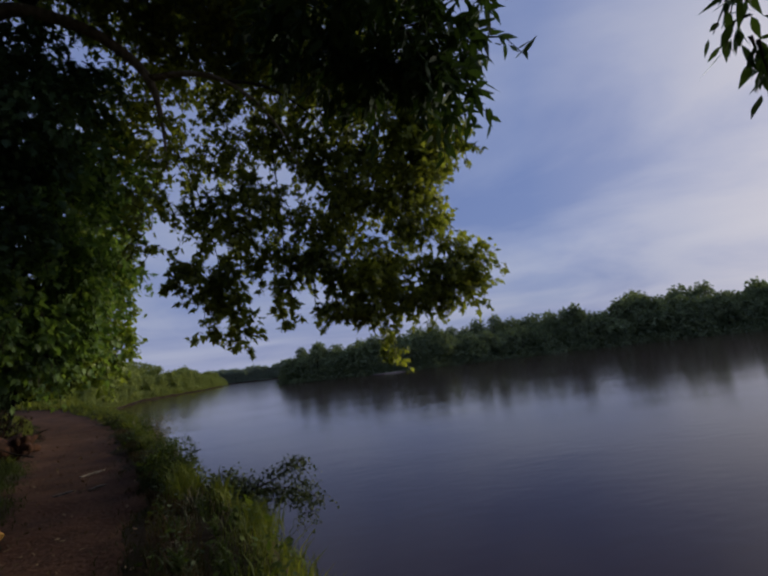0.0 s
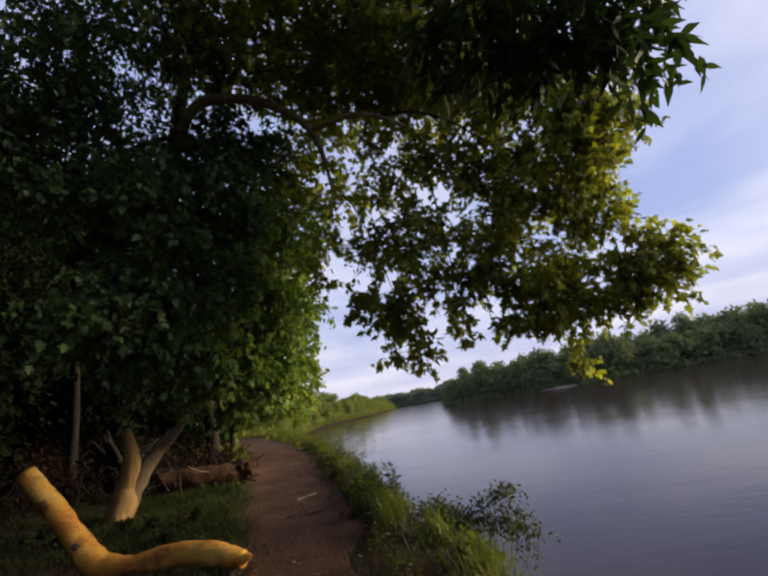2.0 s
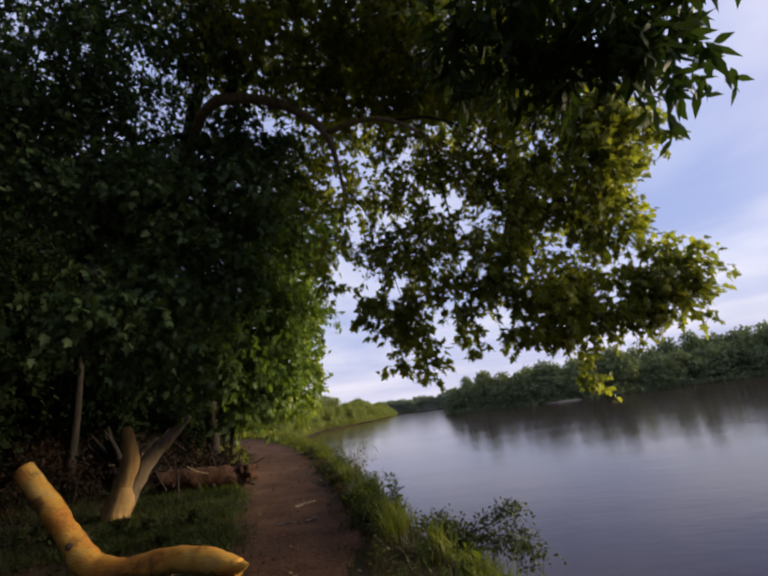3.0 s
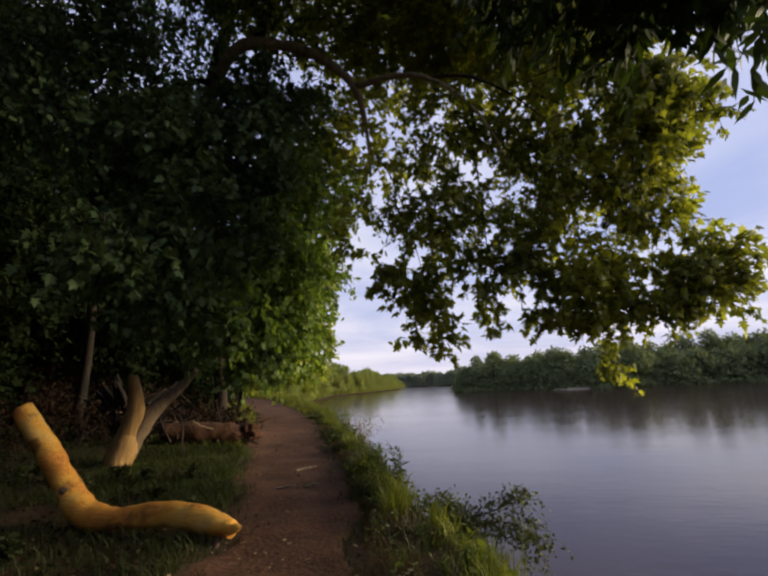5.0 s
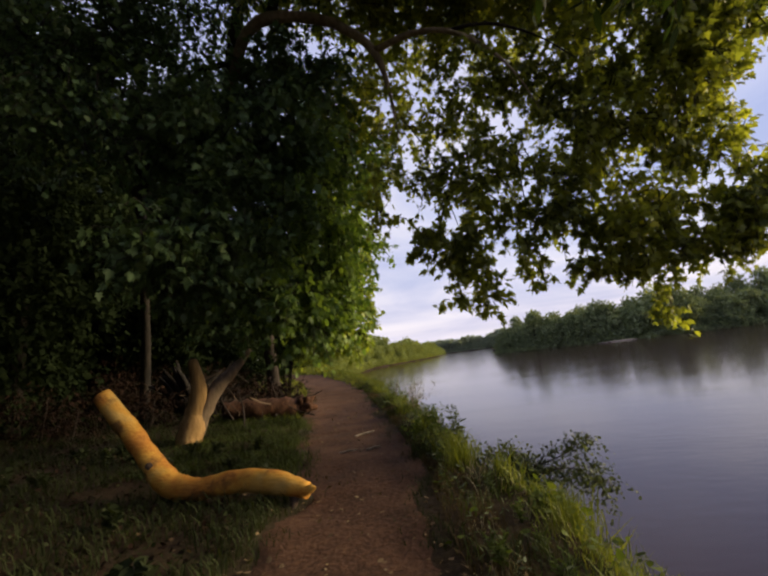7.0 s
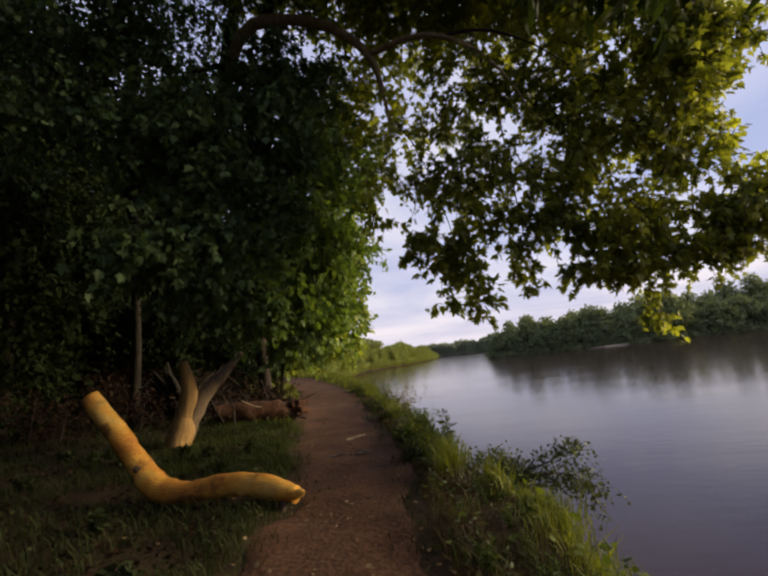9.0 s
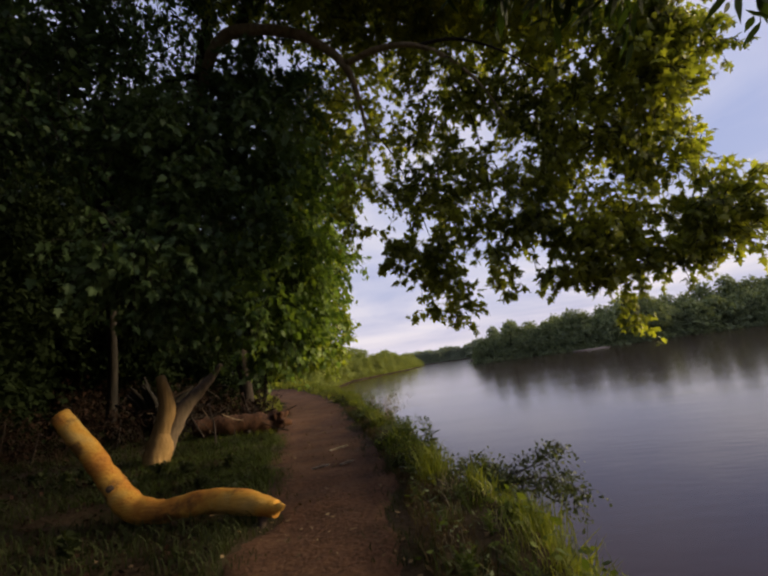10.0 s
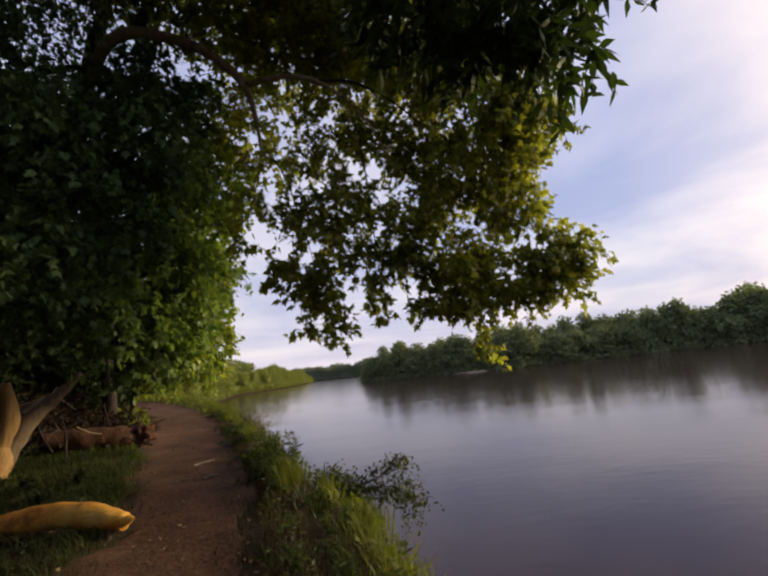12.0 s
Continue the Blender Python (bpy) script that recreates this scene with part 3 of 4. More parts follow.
def make_sycamore():
    ob = thing("sycamore_tree", (-5.9, 12.4, land_at(-5.9, 12.4) - 0.1), "large sycamore with lobed leaves arching out over the river", "tree")
    trunk_part(ob, [(-5.9, 12.4, 0.0), (-5.8, 12.0, 2.4), (-5.2, 10.2, 5.0), (-4.6, 8.4, 6.7), (-3.9, 7.6, 7.9), (-3.2, 7.2, 9.6)], [0.19, 0.17, 0.15, 0.13, 0.13, 0.08], BARK_DARK, seed=1)
    limbs = [
        ([(-4.5, 8.2, 6.8), (-3.4, 7.25, 7.72), (-2.31, 7.26, 7.7), (-1.55, 7.48, 7.37), (-1.11, 7.67, 6.89), (-0.97, 7.91, 6.2), (-0.94, 8.09, 5.3)], [0.10, 0.10, 0.095, 0.085, 0.07, 0.035, 0.012]),
        ([(-1.15, 7.64, 6.95), (-0.4, 7.47, 6.98), (0.25, 7.35, 6.76), (0.83, 7.38, 6.31), (1.25, 7.4, 5.7), (1.5, 7.35, 5.0)], [0.06, 0.05, 0.042, 0.032, 0.016, 0.006]),
        ([(0.2, 7.36, 6.78), (0.9, 7.25, 6.65), (1.6, 7.2, 6.2), (2.1, 7.1, 5.6)], [0.032, 0.026, 0.016, 0.006]),
        ([(-0.95, 8.0, 5.9), (-0.5, 7.4, 4.9), (-0.2, 7.0, 3.8), (0.05, 6.9, 2.6)], [0.016, 0.012, 0.008, 0.004]),
        ([(0.8, 7.38, 6.3), (0.95, 7.2, 4.8), (1.0, 7.1, 3.2), (1.05, 7.1, 2.3)], [0.016, 0.012, 0.008, 0.004]),
        ([(-3.0, 7.2, 7.7), (-2.2, 7.0, 9.0), (-0.5, 6.6, 9.3), (1.8, 6.6, 8.6)], [0.11, 0.09, 0.06, 0.02])]
    for i, (p, r) in enumerate(limbs):
        if i < 3:
            p = [tuple(0.9 * c + 0.1 * e for c, e in zip(q, (0.0, 0.0, 1.3))) for q in p]
        trunk_part(ob, p, r, BARK_LIMB if i < 2 else BARK_DARK, "limb", 8, i)
    rng = np.random.default_rng(21)
    fringe = [(-0.24, 6.68, 2.93, 0.50, 0.28), (-0.05, 6.8, 2.60, 0.30, 0.25), (0.10, 6.89, 2.32, 0.27, 0.28), (0.28, 6.93, 2.02, 0.17, 0.19), (-0.30, 6.92, 2.06, 0.07, 0.16),
              (0.81, 7.02, 3.08, 0.33, 0.40), (0.95, 7.12, 2.62, 0.19, 0.30), (1.02, 7.12, 2.28, 0.13, 0.22), (1.47, 7.12, 3.05, 0.32, 0.34), (1.79, 7.09, 2.34, 0.34, 0.27),
              (2.34, 7.05, 2.22, 0.42, 0.26), (2.31, 7.08, 2.70, 0.60, 0.36), (3.17, 7.25, 2.38, 0.52, 0.27), (3.72, 6.96, 2.54, 0.45, 0.33),
              (2.72, 7.99, 1.68, 0.20, 0.14), (2.84, 7.99, 1.48, 0.10, 0.16)]
    middle = [(-0.92, 7.03, 3.92, 0.49, 0.57), (-0.31, 6.97, 3.63, 0.71, 0.48), (0.27, 7.06, 3.97, 0.81, 0.57), (1.23, 7.30, 3.64, 0.55, 0.6),
              (2.10, 7.40, 3.36, 0.62, 0.62), (2.88, 7.36, 3.37, 0.68, 0.7), (3.56, 7.25, 3.43, 0.62, 0.6), (3.99, 7.17, 2.96, 0.54, 0.54),
              (1.24, 7.30, 4.73, 0.79, 0.70), (2.15, 7.38, 4.59, 0.90, 0.81), (2.95, 7.33, 4.55, 0.8, 0.8), (3.45, 7.03, 4.67, 0.52, 0.75),
              (-0.35, 7.46, 4.95, 0.48, 0.24), (0.49, 7.36, 5.64, 0.74, 0.55), (1.55, 7.45, 5.64, 0.75, 0.57)]
    upper = [(-1.6, 8.1, 7.6, 0.8, 0.65), (-2.5, 8.3, 6.5, 0.8, 0.7), (-1.9, 8.4, 5.6, 0.6, 0.6), (-0.4, 8.3, 7.7, 0.91, 0.60), (0.78, 8.0, 7.3, 1.0, 0.59), (1.84, 7.16, 6.72, 1.08, 0.49),
             (2.5, 7.11, 5.97, 0.95, 0.9), (3.1, 6.76, 5.5, 0.45, 0.5), (2.35, 6.7, 6.9, 0.9, 0.7), (-1.77, 6.60, 7.98, 1.64, 0.82), (0.05, 6.90, 7.92, 1.64, 0.93),
             (1.40, 6.94, 7.63, 1.5, 1.03), (-0.89, 6.27, 8.99, 2.78, 0.96), (1.5, 6.51, 8.56, 2.4, 1.07), (-1.15, 7.7, 6.15, 0.42, 0.5), (-0.75, 8.0, 5.5, 0.4, 0.4)]
    edge = [(4.0, 6.8, 5.32, 0.42, 0.32), (3.7, 6.8, 5.8, 0.5, 0.4), (3.72, 6.75, 4.78, 0.36, 0.34), (3.3, 6.8, 6.2, 0.5, 0.4), (3.84, 7.06, 2.86, 0.42, 0.34), (4.06, 7.02, 2.45, 0.28, 0.2), (3.70, 6.94, 3.81, 0.34, 0.40), (3.35, 6.58, 4.95, 0.4, 0.5), (3.62, 6.6, 5.15, 0.3, 0.3), (3.4, 6.6, 5.6, 0.4, 0.35)]
    shift = lambda lobes: [(x + 0.22 * min(1, max(0, x - 1.6)) - 0.42 * max(0, 1 - abs(z - 4.3) / 1.2) * min(1, max(0, x - 2)), y, z, a, b) for x, y, z, a, b in lobes]
    fringe, edge, middle, upper = shift(fringe), shift(edge), shift(middle), shift(upper)
    crown(ob, local(fringe, ob), 150, 10, 0.112, "lobed", LEAF_SYCAMORE, rng, 0.22, 0.6, -0.9, 3.0)
    crown(ob, local(edge, ob), 120, 10, 0.118, "lobed", LEAF_SYCAMORE, rng, 0.3, 0.5, -0.5, 2.4)
    crown(ob, local([q for q in middle if q[0] < 2], ob), 118, 11, 0.101, "lobed", LEAF_SYCAMORE, rng, 0.34, 0.5, -0.16, 2.5, deep=0.4)
    crown(ob, local([q for q in middle if q[0] >= 2], ob), 134, 11, 0.105, "lobed", LEAF_SYCAMORE, rng, 0.34, 0.5, -0.24, 2.5, deep=0.4)
    crown(ob, local(upper, ob), 78, 11, 0.12, "lobed", LEAF_SYCAMORE, rng, 0.42, 0.4, -0.36, 1.9, deep=0.35)


def make_maple():
    ob = thing("maple_tree", (-7.6, 9.6, land_at(-7.6, 9.6) - 0.1), "dense dark green maple hanging low over the path edge", "tree")
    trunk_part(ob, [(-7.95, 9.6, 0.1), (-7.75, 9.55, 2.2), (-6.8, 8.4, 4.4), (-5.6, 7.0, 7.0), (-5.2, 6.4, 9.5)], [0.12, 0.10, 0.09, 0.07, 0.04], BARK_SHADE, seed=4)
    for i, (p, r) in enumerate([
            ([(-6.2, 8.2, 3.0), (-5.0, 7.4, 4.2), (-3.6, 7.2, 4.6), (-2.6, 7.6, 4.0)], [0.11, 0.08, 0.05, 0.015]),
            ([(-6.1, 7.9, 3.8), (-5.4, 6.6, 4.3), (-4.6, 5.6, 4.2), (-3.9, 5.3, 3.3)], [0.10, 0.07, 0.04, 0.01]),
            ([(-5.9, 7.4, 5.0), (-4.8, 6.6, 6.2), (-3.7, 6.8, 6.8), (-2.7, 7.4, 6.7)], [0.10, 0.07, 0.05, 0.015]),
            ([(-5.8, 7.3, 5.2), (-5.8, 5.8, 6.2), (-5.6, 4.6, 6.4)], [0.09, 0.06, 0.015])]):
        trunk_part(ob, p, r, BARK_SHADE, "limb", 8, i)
    rng = np.random.default_rng(8)
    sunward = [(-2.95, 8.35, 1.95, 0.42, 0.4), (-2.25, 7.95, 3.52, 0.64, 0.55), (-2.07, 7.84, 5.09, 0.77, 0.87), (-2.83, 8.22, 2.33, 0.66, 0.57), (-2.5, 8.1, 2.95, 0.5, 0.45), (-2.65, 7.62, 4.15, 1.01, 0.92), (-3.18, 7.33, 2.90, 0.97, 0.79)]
    near = [(-3.55, 7.8, 2.4, 0.42, 0.36), (-3.2, 8.2, 2.1, 0.42, 0.42), (-3.83, 6.54, 2.94, 0.92, 0.67), (-3.39, 6.47, 3.91, 1.00, 0.84), (-3.93, 5.39, 3.24, 0.75, 0.45),
            (-2.94, 7.18, 5.35, 1.13, 0.85), (-3.77, 6.35, 5.20, 1.08, 0.81), (-2.68, 7.47, 6.62, 1.03, 0.82)]
    high = [(-3.66, 6.88, 6.15, 0.66, 0.42), (-4.66, 6.13, 5.88, 1.06, 0.77), (-5.13, 5.36, 5.14, 1.08, 0.81), (-5.6, 4.9, 5.2, 0.7, 0.6),
            (-4.45, 6.25, 6.99, 1.13, 0.62), (-5.21, 5.53, 6.40, 1.08, 0.69), (-5.75, 4.9, 6.4, 1.0, 0.7),
            (-5.19, 4.98, 7.29, 2.01, 0.91), (-3.82, 6.09, 8.19, 1.71, 0.86), (-2.69, 7.03, 7.82, 0.86, 0.54), (-4.59, 5.06, 8.54, 3.21, 1.07),
            (-2.53, 6.14, 9.38, 2.92, 1.12)]
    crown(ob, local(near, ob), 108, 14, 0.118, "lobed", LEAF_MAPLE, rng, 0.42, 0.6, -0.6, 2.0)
    crown(ob, local(sunward, ob), 118, 14, 0.106, "lobed", LEAF_MAPLE_LIT, rng, 0.4, 0.6, -0.6, 2.0)
    crown(ob, local([q for q in high if q[0] < -4.4], ob), 66, 13, 0.11, "simple", LEAF_MAPLE, rng, 0.45, 0.5, -0.42, 2.6, deep=0.35)
    crown(ob, local([q for q in high if q[0] >= -4.4], ob), 42, 13, 0.11, "simple", LEAF_MAPLE, rng, 0.45, 0.5, -0.16, 2.1, deep=0.3)
    crown(ob, local([(-3.9, 5.3, 3.1, 0.42, 0.3), (-3.5, 5.9, 2.9, 0.4, 0.25)], ob), 34, 8, 0.165, "lobed", LEAF_MAPLE, rng, 0.35, 0.6, -2.0, 2.0, label="large lobed leaves on a low branch")


def make_bright_tree():
    ob = thing("young_tree", (-6.3, 15.6, land_at(-6.3, 15.6) - 0.1), "bright yellow-green young tree leaning to the water", "tree")
    trunk_part(ob, [(-6.95, 15.6, 0.2), (-6.5, 15.6, 2.5), (-5.6, 15.5, 5.0), (-5.3, 15.8, 7.5)], [0.06, 0.055, 0.05, 0.03], BARK_SHADE)
    rng = np.random.default_rng(5)
    lobes = [(-4.28, 15.17, 3.78, 0.94, 1.20), (-4.41, 15.81, 2.75, 0.79, 0.9), (-5.09, 14.86, 2.75, 1.00, 0.75), (-4.62, 14.86, 4.82, 1.20, 1.03),
             (-6.05, 15.59, 4.07, 1.27, 1.64), (-5.28, 16.21, 6.91, 1.54, 1.73), (-3.95, 15.03, 4.93, 0.60, 0.69), (-4.6, 15.7, 2.05, 0.7, 0.5), (-5.5, 15.4, 2.1, 0.8, 0.5), (-6.4, 16.2, 2.2, 0.9, 0.6)]
    crown(ob, local(lobes, ob), 75, 10, 0.17, "oval", LEAF_BRIGHT, rng, 0.35, 0.2, -0.75, 1.8)


def make_ash():
    ob = thing("ash_tree", (2.0, -4.6, land_at(1.0, -4.6) - 0.3), "dark ash with narrow pointed leaves reaching overhead", "tree")
    ob.location.x = 0.7
    trunk_part(ob, [(0.7, -4.6, -0.3), (0.8, -4.3, 2.0), (1.0, -3.6, 4.2), (1.2, -2.6, 6.5)], [0.22, 0.19, 0.16, 0.12], BARK_DARK, seed=7)
    trunk_part(ob, [(1.2, -2.6, 6.4), (1.3, -1.2, 7.4), (1.5, 0.6, 7.8)], [0.12, 0.09, 0.03], BARK_DARK, "limb", 8, 9)
    trunk_part(ob, [(0.95, -3.8, 3.6), (1.1, -1.2, 4.7), (1.4, 1.2, 5.0), (1.9, 2.7, 4.7), (2.42, 2.85, 4.0)], [0.08, 0.06, 0.045, 0.03, 0.008], BARK_DARK, "limb", 8, 2)
    trunk_part(ob, [(1.1, -2.0, 4.15), (2.0, -0.6, 3.9), (2.6, 0.3, 3.2), (2.6, 0.55, 2.7)], [0.05, 0.035, 0.02, 0.005], BARK_DARK, "limb", 7, 3)
    rng = np.random.default_rng(31)
    tips = [(2.45, 2.81, 3.74, 0.26, 0.26), (2.18, 2.85, 4.02, 0.48, 0.36), (1.72, 3.12, 4.22, 0.60, 0.38), (1.24, 3.26, 4.50, 0.55, 0.36),
            (1.80, 3.17, 3.92, 0.36, 0.2), (1.78, 2.85, 4.66, 1.30, 0.38), (2.36, 2.94, 3.60, 0.16, 0.14), (2.45, 2.8, 4.2, 0.4, 0.3)]
    crown(ob, local(tips, ob), 72, 12, 0.19, "narrow", LEAF_ASH, rng, 0.27, 0.4, -2.0, 2.0)
    side = [(2.80, 0.50, 2.66, 0.15, 0.18), (2.78, 0.60, 2.57, 0.11, 0.10), (2.90, 0.40, 2.80, 0.34, 0.28)]
    crown(ob, local(side, ob), 125, 12, 0.13, "narrow", LEAF_ASH, rng, 0.18, 0.4, -2.0, 2.0)
    # upper lobes, mostly out of view, added to block sun and sky light
    top = [(0.9, -2.4, 5.6, 1.6, 0.9), (1.2, -0.6, 5.2, 1.3, 0.6), (2.4, -1.6, 4.8, 1.3, 0.7), (-0.2, -3.6, 5.4, 1.5, 1.0), (1.4, 0.6, 5.6, 1.3, 0.7),
           (2.6, 0.9, 5.4, 1.2, 0.8), (1.2, 2.0, 6.6, 1.4, 0.8), (2.6, 2.2, 6.8, 1.4, 0.9), (0.2, 1.0, 6.4, 1.4, 0.8), (3.4, -0.4, 5.6, 1.3, 1.0), (2.4, 1.2, 7.8, 1.6, 1.0), (0.8, 0.4, 8.0, 1.8, 1.0)]
    crown(ob, local(top, ob), 34, 12, 0.16, "narrow", LEAF_ASH, rng, 0.4, 0.5, -2.0, 2.0)


make_sycamore()
make_maple()
make_bright_tree()
make_ash()


# ------------------------------------------------------------ the wood behind
def make_wood_tree(name, seed, height, lean, bare, label, density=30, per_twig=12, leaf=0.17):
    """A woodland tree about 'height' tall at the origin, bare of leaves up to 'bare'."""
    rng = np.random.default_rng(seed)
    ob = thing(name, (0, 0, 0), label, "tree", "trees of the bank wood")
    tip = Vector((lean, lean * 0.4, height))
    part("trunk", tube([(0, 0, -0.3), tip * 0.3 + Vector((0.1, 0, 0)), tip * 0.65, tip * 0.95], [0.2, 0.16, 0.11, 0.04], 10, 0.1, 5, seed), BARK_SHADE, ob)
    lobes = []
    for i in range(11):
        z = bare + (height - bare) * (i + 0.5) / 11
        k = math.sin(math.pi * (0.18 + 0.75 * (i + 0.5) / 11))
        a = rng.uniform(0, 6.28)
        lobes.append((lean * z / height + math.cos(a) * 1.3 * k, math.sin(a) * 1.3 * k, z, 0.9 + 1.0 * k, 0.8 + 0.4 * k))
    crown(ob, lobes, density, per_twig, leaf, "simple", LEAF_WOOD_SHADED, rng, 0.7, 0.4, -0.9, 1.2, False)
    return ob


def placed(ob, x, y, turn, scale, sink=0.05):
    m = pose(x, y, land_at(x, y) - sink, 0, 0, turn)
    c = copy_thing(ob, m)
    c.scale = (scale, scale, scale)
    return c


WOOD = [make_wood_tree("woodland_tree", 40, 11, 0.4, 2.0, "leafy dark woodland tree on the bank"),
        make_wood_tree("woodland_tree", 41, 13, -0.5, 2.8, "tall dark woodland tree with a bare lower trunk"),
        make_wood_tree("woodland_tree", 42, 8.5, 0.2, 0.7, "low-branched dark woodland tree")]
WOOD[0].matrix_basis = pose(-9.5, 13.5, land_at(-9.5, 13.5), 0, 0, 30)
WOOD[1].matrix_basis = pose(-12.0, 12.0, land_at(-12, 12.0), 0, 0, 60)
WOOD[2].matrix_basis = pose(-10.5, 8.6, land_at(-10.5, 8.6), 0, 0, 10)
# those with negative y are unseen behind the camera, added to block sky light
for i, (x, y, s) in enumerate([(-12, 11, 1.0), (-13, 6.5, 1.0), (-9.5, 4.6, 0.9), (-11, 1.0, 1.0), (-8, -3.5, 1.0), (-7.5, 0.6, 0.9), (-9.0, 2.6, 0.9), (-4.6, -5.0, 0.9), (-13.5, 15.5, 1.1), (-12.0, 18.9, 1.0),
                               (-13, 23, 1.1), (-17, 19, 1.2), (-17.5, 10, 1.2), (-18, 2, 1.2), (-14, -5, 1.1), (-4, -9, 1.0), (-17, 28, 1.2), (-16.5, 24.5, 1.0),
                               (-22, 14, 1.3), (-23, 24, 1.3), (-15.5, 9, 1.2), (-15, 4, 1.15), (-14.5, 0, 1.1), (-20, 6, 1.4), (-11, -3.5, 1.0), (-14.8, 12.8, 1.2), (-12.2, 3.6, 1.0),
                               (-3.6, -3.2, 1.0), (-5.6, -1.6, 1.0), (-1.8, -6.5, 1.0), (0.2, -9.5, 1.0), (-6.4, -5.5, 1.0)]):
    placed(WOOD[(i * 2 + i // 3) % 3], x, y, 47 * i, s)

SHRUB = make_wood_tree("woodland_shrub", 45, 4.6, 0.2, -0.6, "low dark shrubby growth filling the wood edge", 24, 11, 0.16)
SHRUB.matrix_basis = pose(-11.4, 17.0, land_at(-11.4, 17.0), 0, 0, 0)
for i, (x, y) in enumerate([(-12.6, 20.6), (-13.2, 18.6), (-15.5, 21), (-14.5, 15.0), (-12.6, 13.6), (-16, 12.5), (-17, 16), (-13.8, 9.8), (-15.5, 7), (-12.9, 23.6), (-10.2, 14.6), (-12.2, 16.2), (-14.2, 5.0), (-13.6, 2.0), (-18.5, 9.5), (-14.0, 32.5), (-15.6, 35.0)]):
    placed(SHRUB, x, y, 71 * i, 0.9 + 0.1 * (i % 3), 0.3)

BANK = make_wood_tree("riverside_tree", 50, 8.5, 0.6, 0.1, "bushy green tree leaning over the water's edge", 13, 10, 0.29)
BANK.matrix_basis = pose(float(bank_x(46)) - 2.0, 46, land_at(float(bank_x(46)) - 2.0, 46), 0, 0, 0)
BANK.scale = (0.55, 0.55, 0.55)
for child in BANK.children:
    if child.name.startswith("crown"):
        child.data.materials[0] = LEAF_BRIGHT
for i, y in enumerate([51, 56, 61, 66, 71, 77, 84, 92, 101, 111, 122, 134]):
    placed(BANK, float(bank_x(y)) - 2.6 - 0.9 * (i % 2), y, 60 * i, 0.62 + 0.1 * (i % 3), 0.5)


for i in range(30):
    y = 38 + 3.0 * i + 0.05 * i * i
    placed(BANK, float(bank_x(y)) - 1.3 - 0.008 * y + 0.2 * (i % 3), y, 77 * i, 0.2 + 0.05 * (i % 4) + 0.002 * y, 0.25)


# ------------------------------------------------------------ far trees
def make_far_tree(seed, height, wide, mat, label, density=9.0, per_twig=9, leaf=0.46):
    """A full, rounded riverside tree, leafy down to the ground, at the origin."""
    g = np.random.default_rng(seed)
    ob = thing("far_tree", (0, 0, 0), label, "tree", "trees of the far banks")
    part("trunk", tube([(0, 0, -0.5), (0.2, 0, height * 0.4), (0, 0.2, height * 0.8)], [0.35, 0.25, 0.08], 7, 0.1, 3, seed), BARK_DARK, ob)
    lobes = [(0, 0, height * 0.48, wide * 0.62, height * 0.40)]
    for i in range(13):
        a, u = g.uniform(0, 6.28), (i + g.uniform(0, 1)) / 13
        k = wide * 0.66 * math.sin(math.pi * min(0.93, 0.28 + 0.64 * u))
        lobes.append((math.cos(a) * k, math.sin(a) * k, height * (0.1 + 0.76 * u), wide * g.uniform(0.27, 0.44), height * g.uniform(0.09, 0.15)))
    for i in range(7):
        a = i * 0.9
        lobes.append((math.cos(a) * wide * 0.6, math.sin(a) * wide * 0.6, height * 0.06, wide * 0.38, height * 0.08))
    crown(ob, lobes, density, per_twig, leaf, "speck", mat, g, 0.6, 0.3, -2.0, 1.0, False)
    return ob


def scatter(masters, places):
    """The masters at the first places, and copies of them at the others."""
    for i, (x, y, s) in enumerate(places):
        m = pose(x, y, land_at(x, y) - 0.25, 0, 0, rng.uniform(0, 360))
        ob = masters[i] if i < len(masters) else copy_thing(masters[rng.randrange(len(masters))], m)
        ob.matrix_basis = m
        ob.scale = (s * rng.uniform(0.95, 1.2), s * rng.uniform(0.95, 1.2), s)


rng = random.Random(77)
FAR = [make_far_tree(60 + i, h, w, LEAF_FAR_HAZED, "rounded green tree on the distant river bank, leaf colour paled for haze") for i, (h, w) in enumerate([(10, 4.4), (12, 4.6), (8.5, 4.8), (11, 3.8), (13, 4.2)])]
places = []
for row, back, step in ((0, 2.0, 1.05), (1, 8.0, 1.7), (2, 15.0, 2.6)):
    az = 2.5 + 0.9 * row
    while az < 72:
        r = float(np.interp(az, FAR_AZ, FAR_R)) + back + rng.uniform(-1.0, 1.0)
        tall = float(np.interp(az, [2, 4, 6, 10, 16, 22, 29, 34, 42, 60], [0.66, 0.86, 0.92, 0.94, 0.95, 1.05, 1.17, 1.24, 1.46, 1.6]))
        places.append((r * math.sin(radians(az)), r * math.cos(radians(az)), tall * rng.uniform(0.84, 1.13) + 0.03 * row))
        az += step * rng.uniform(0.75, 1.2)
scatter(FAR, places)

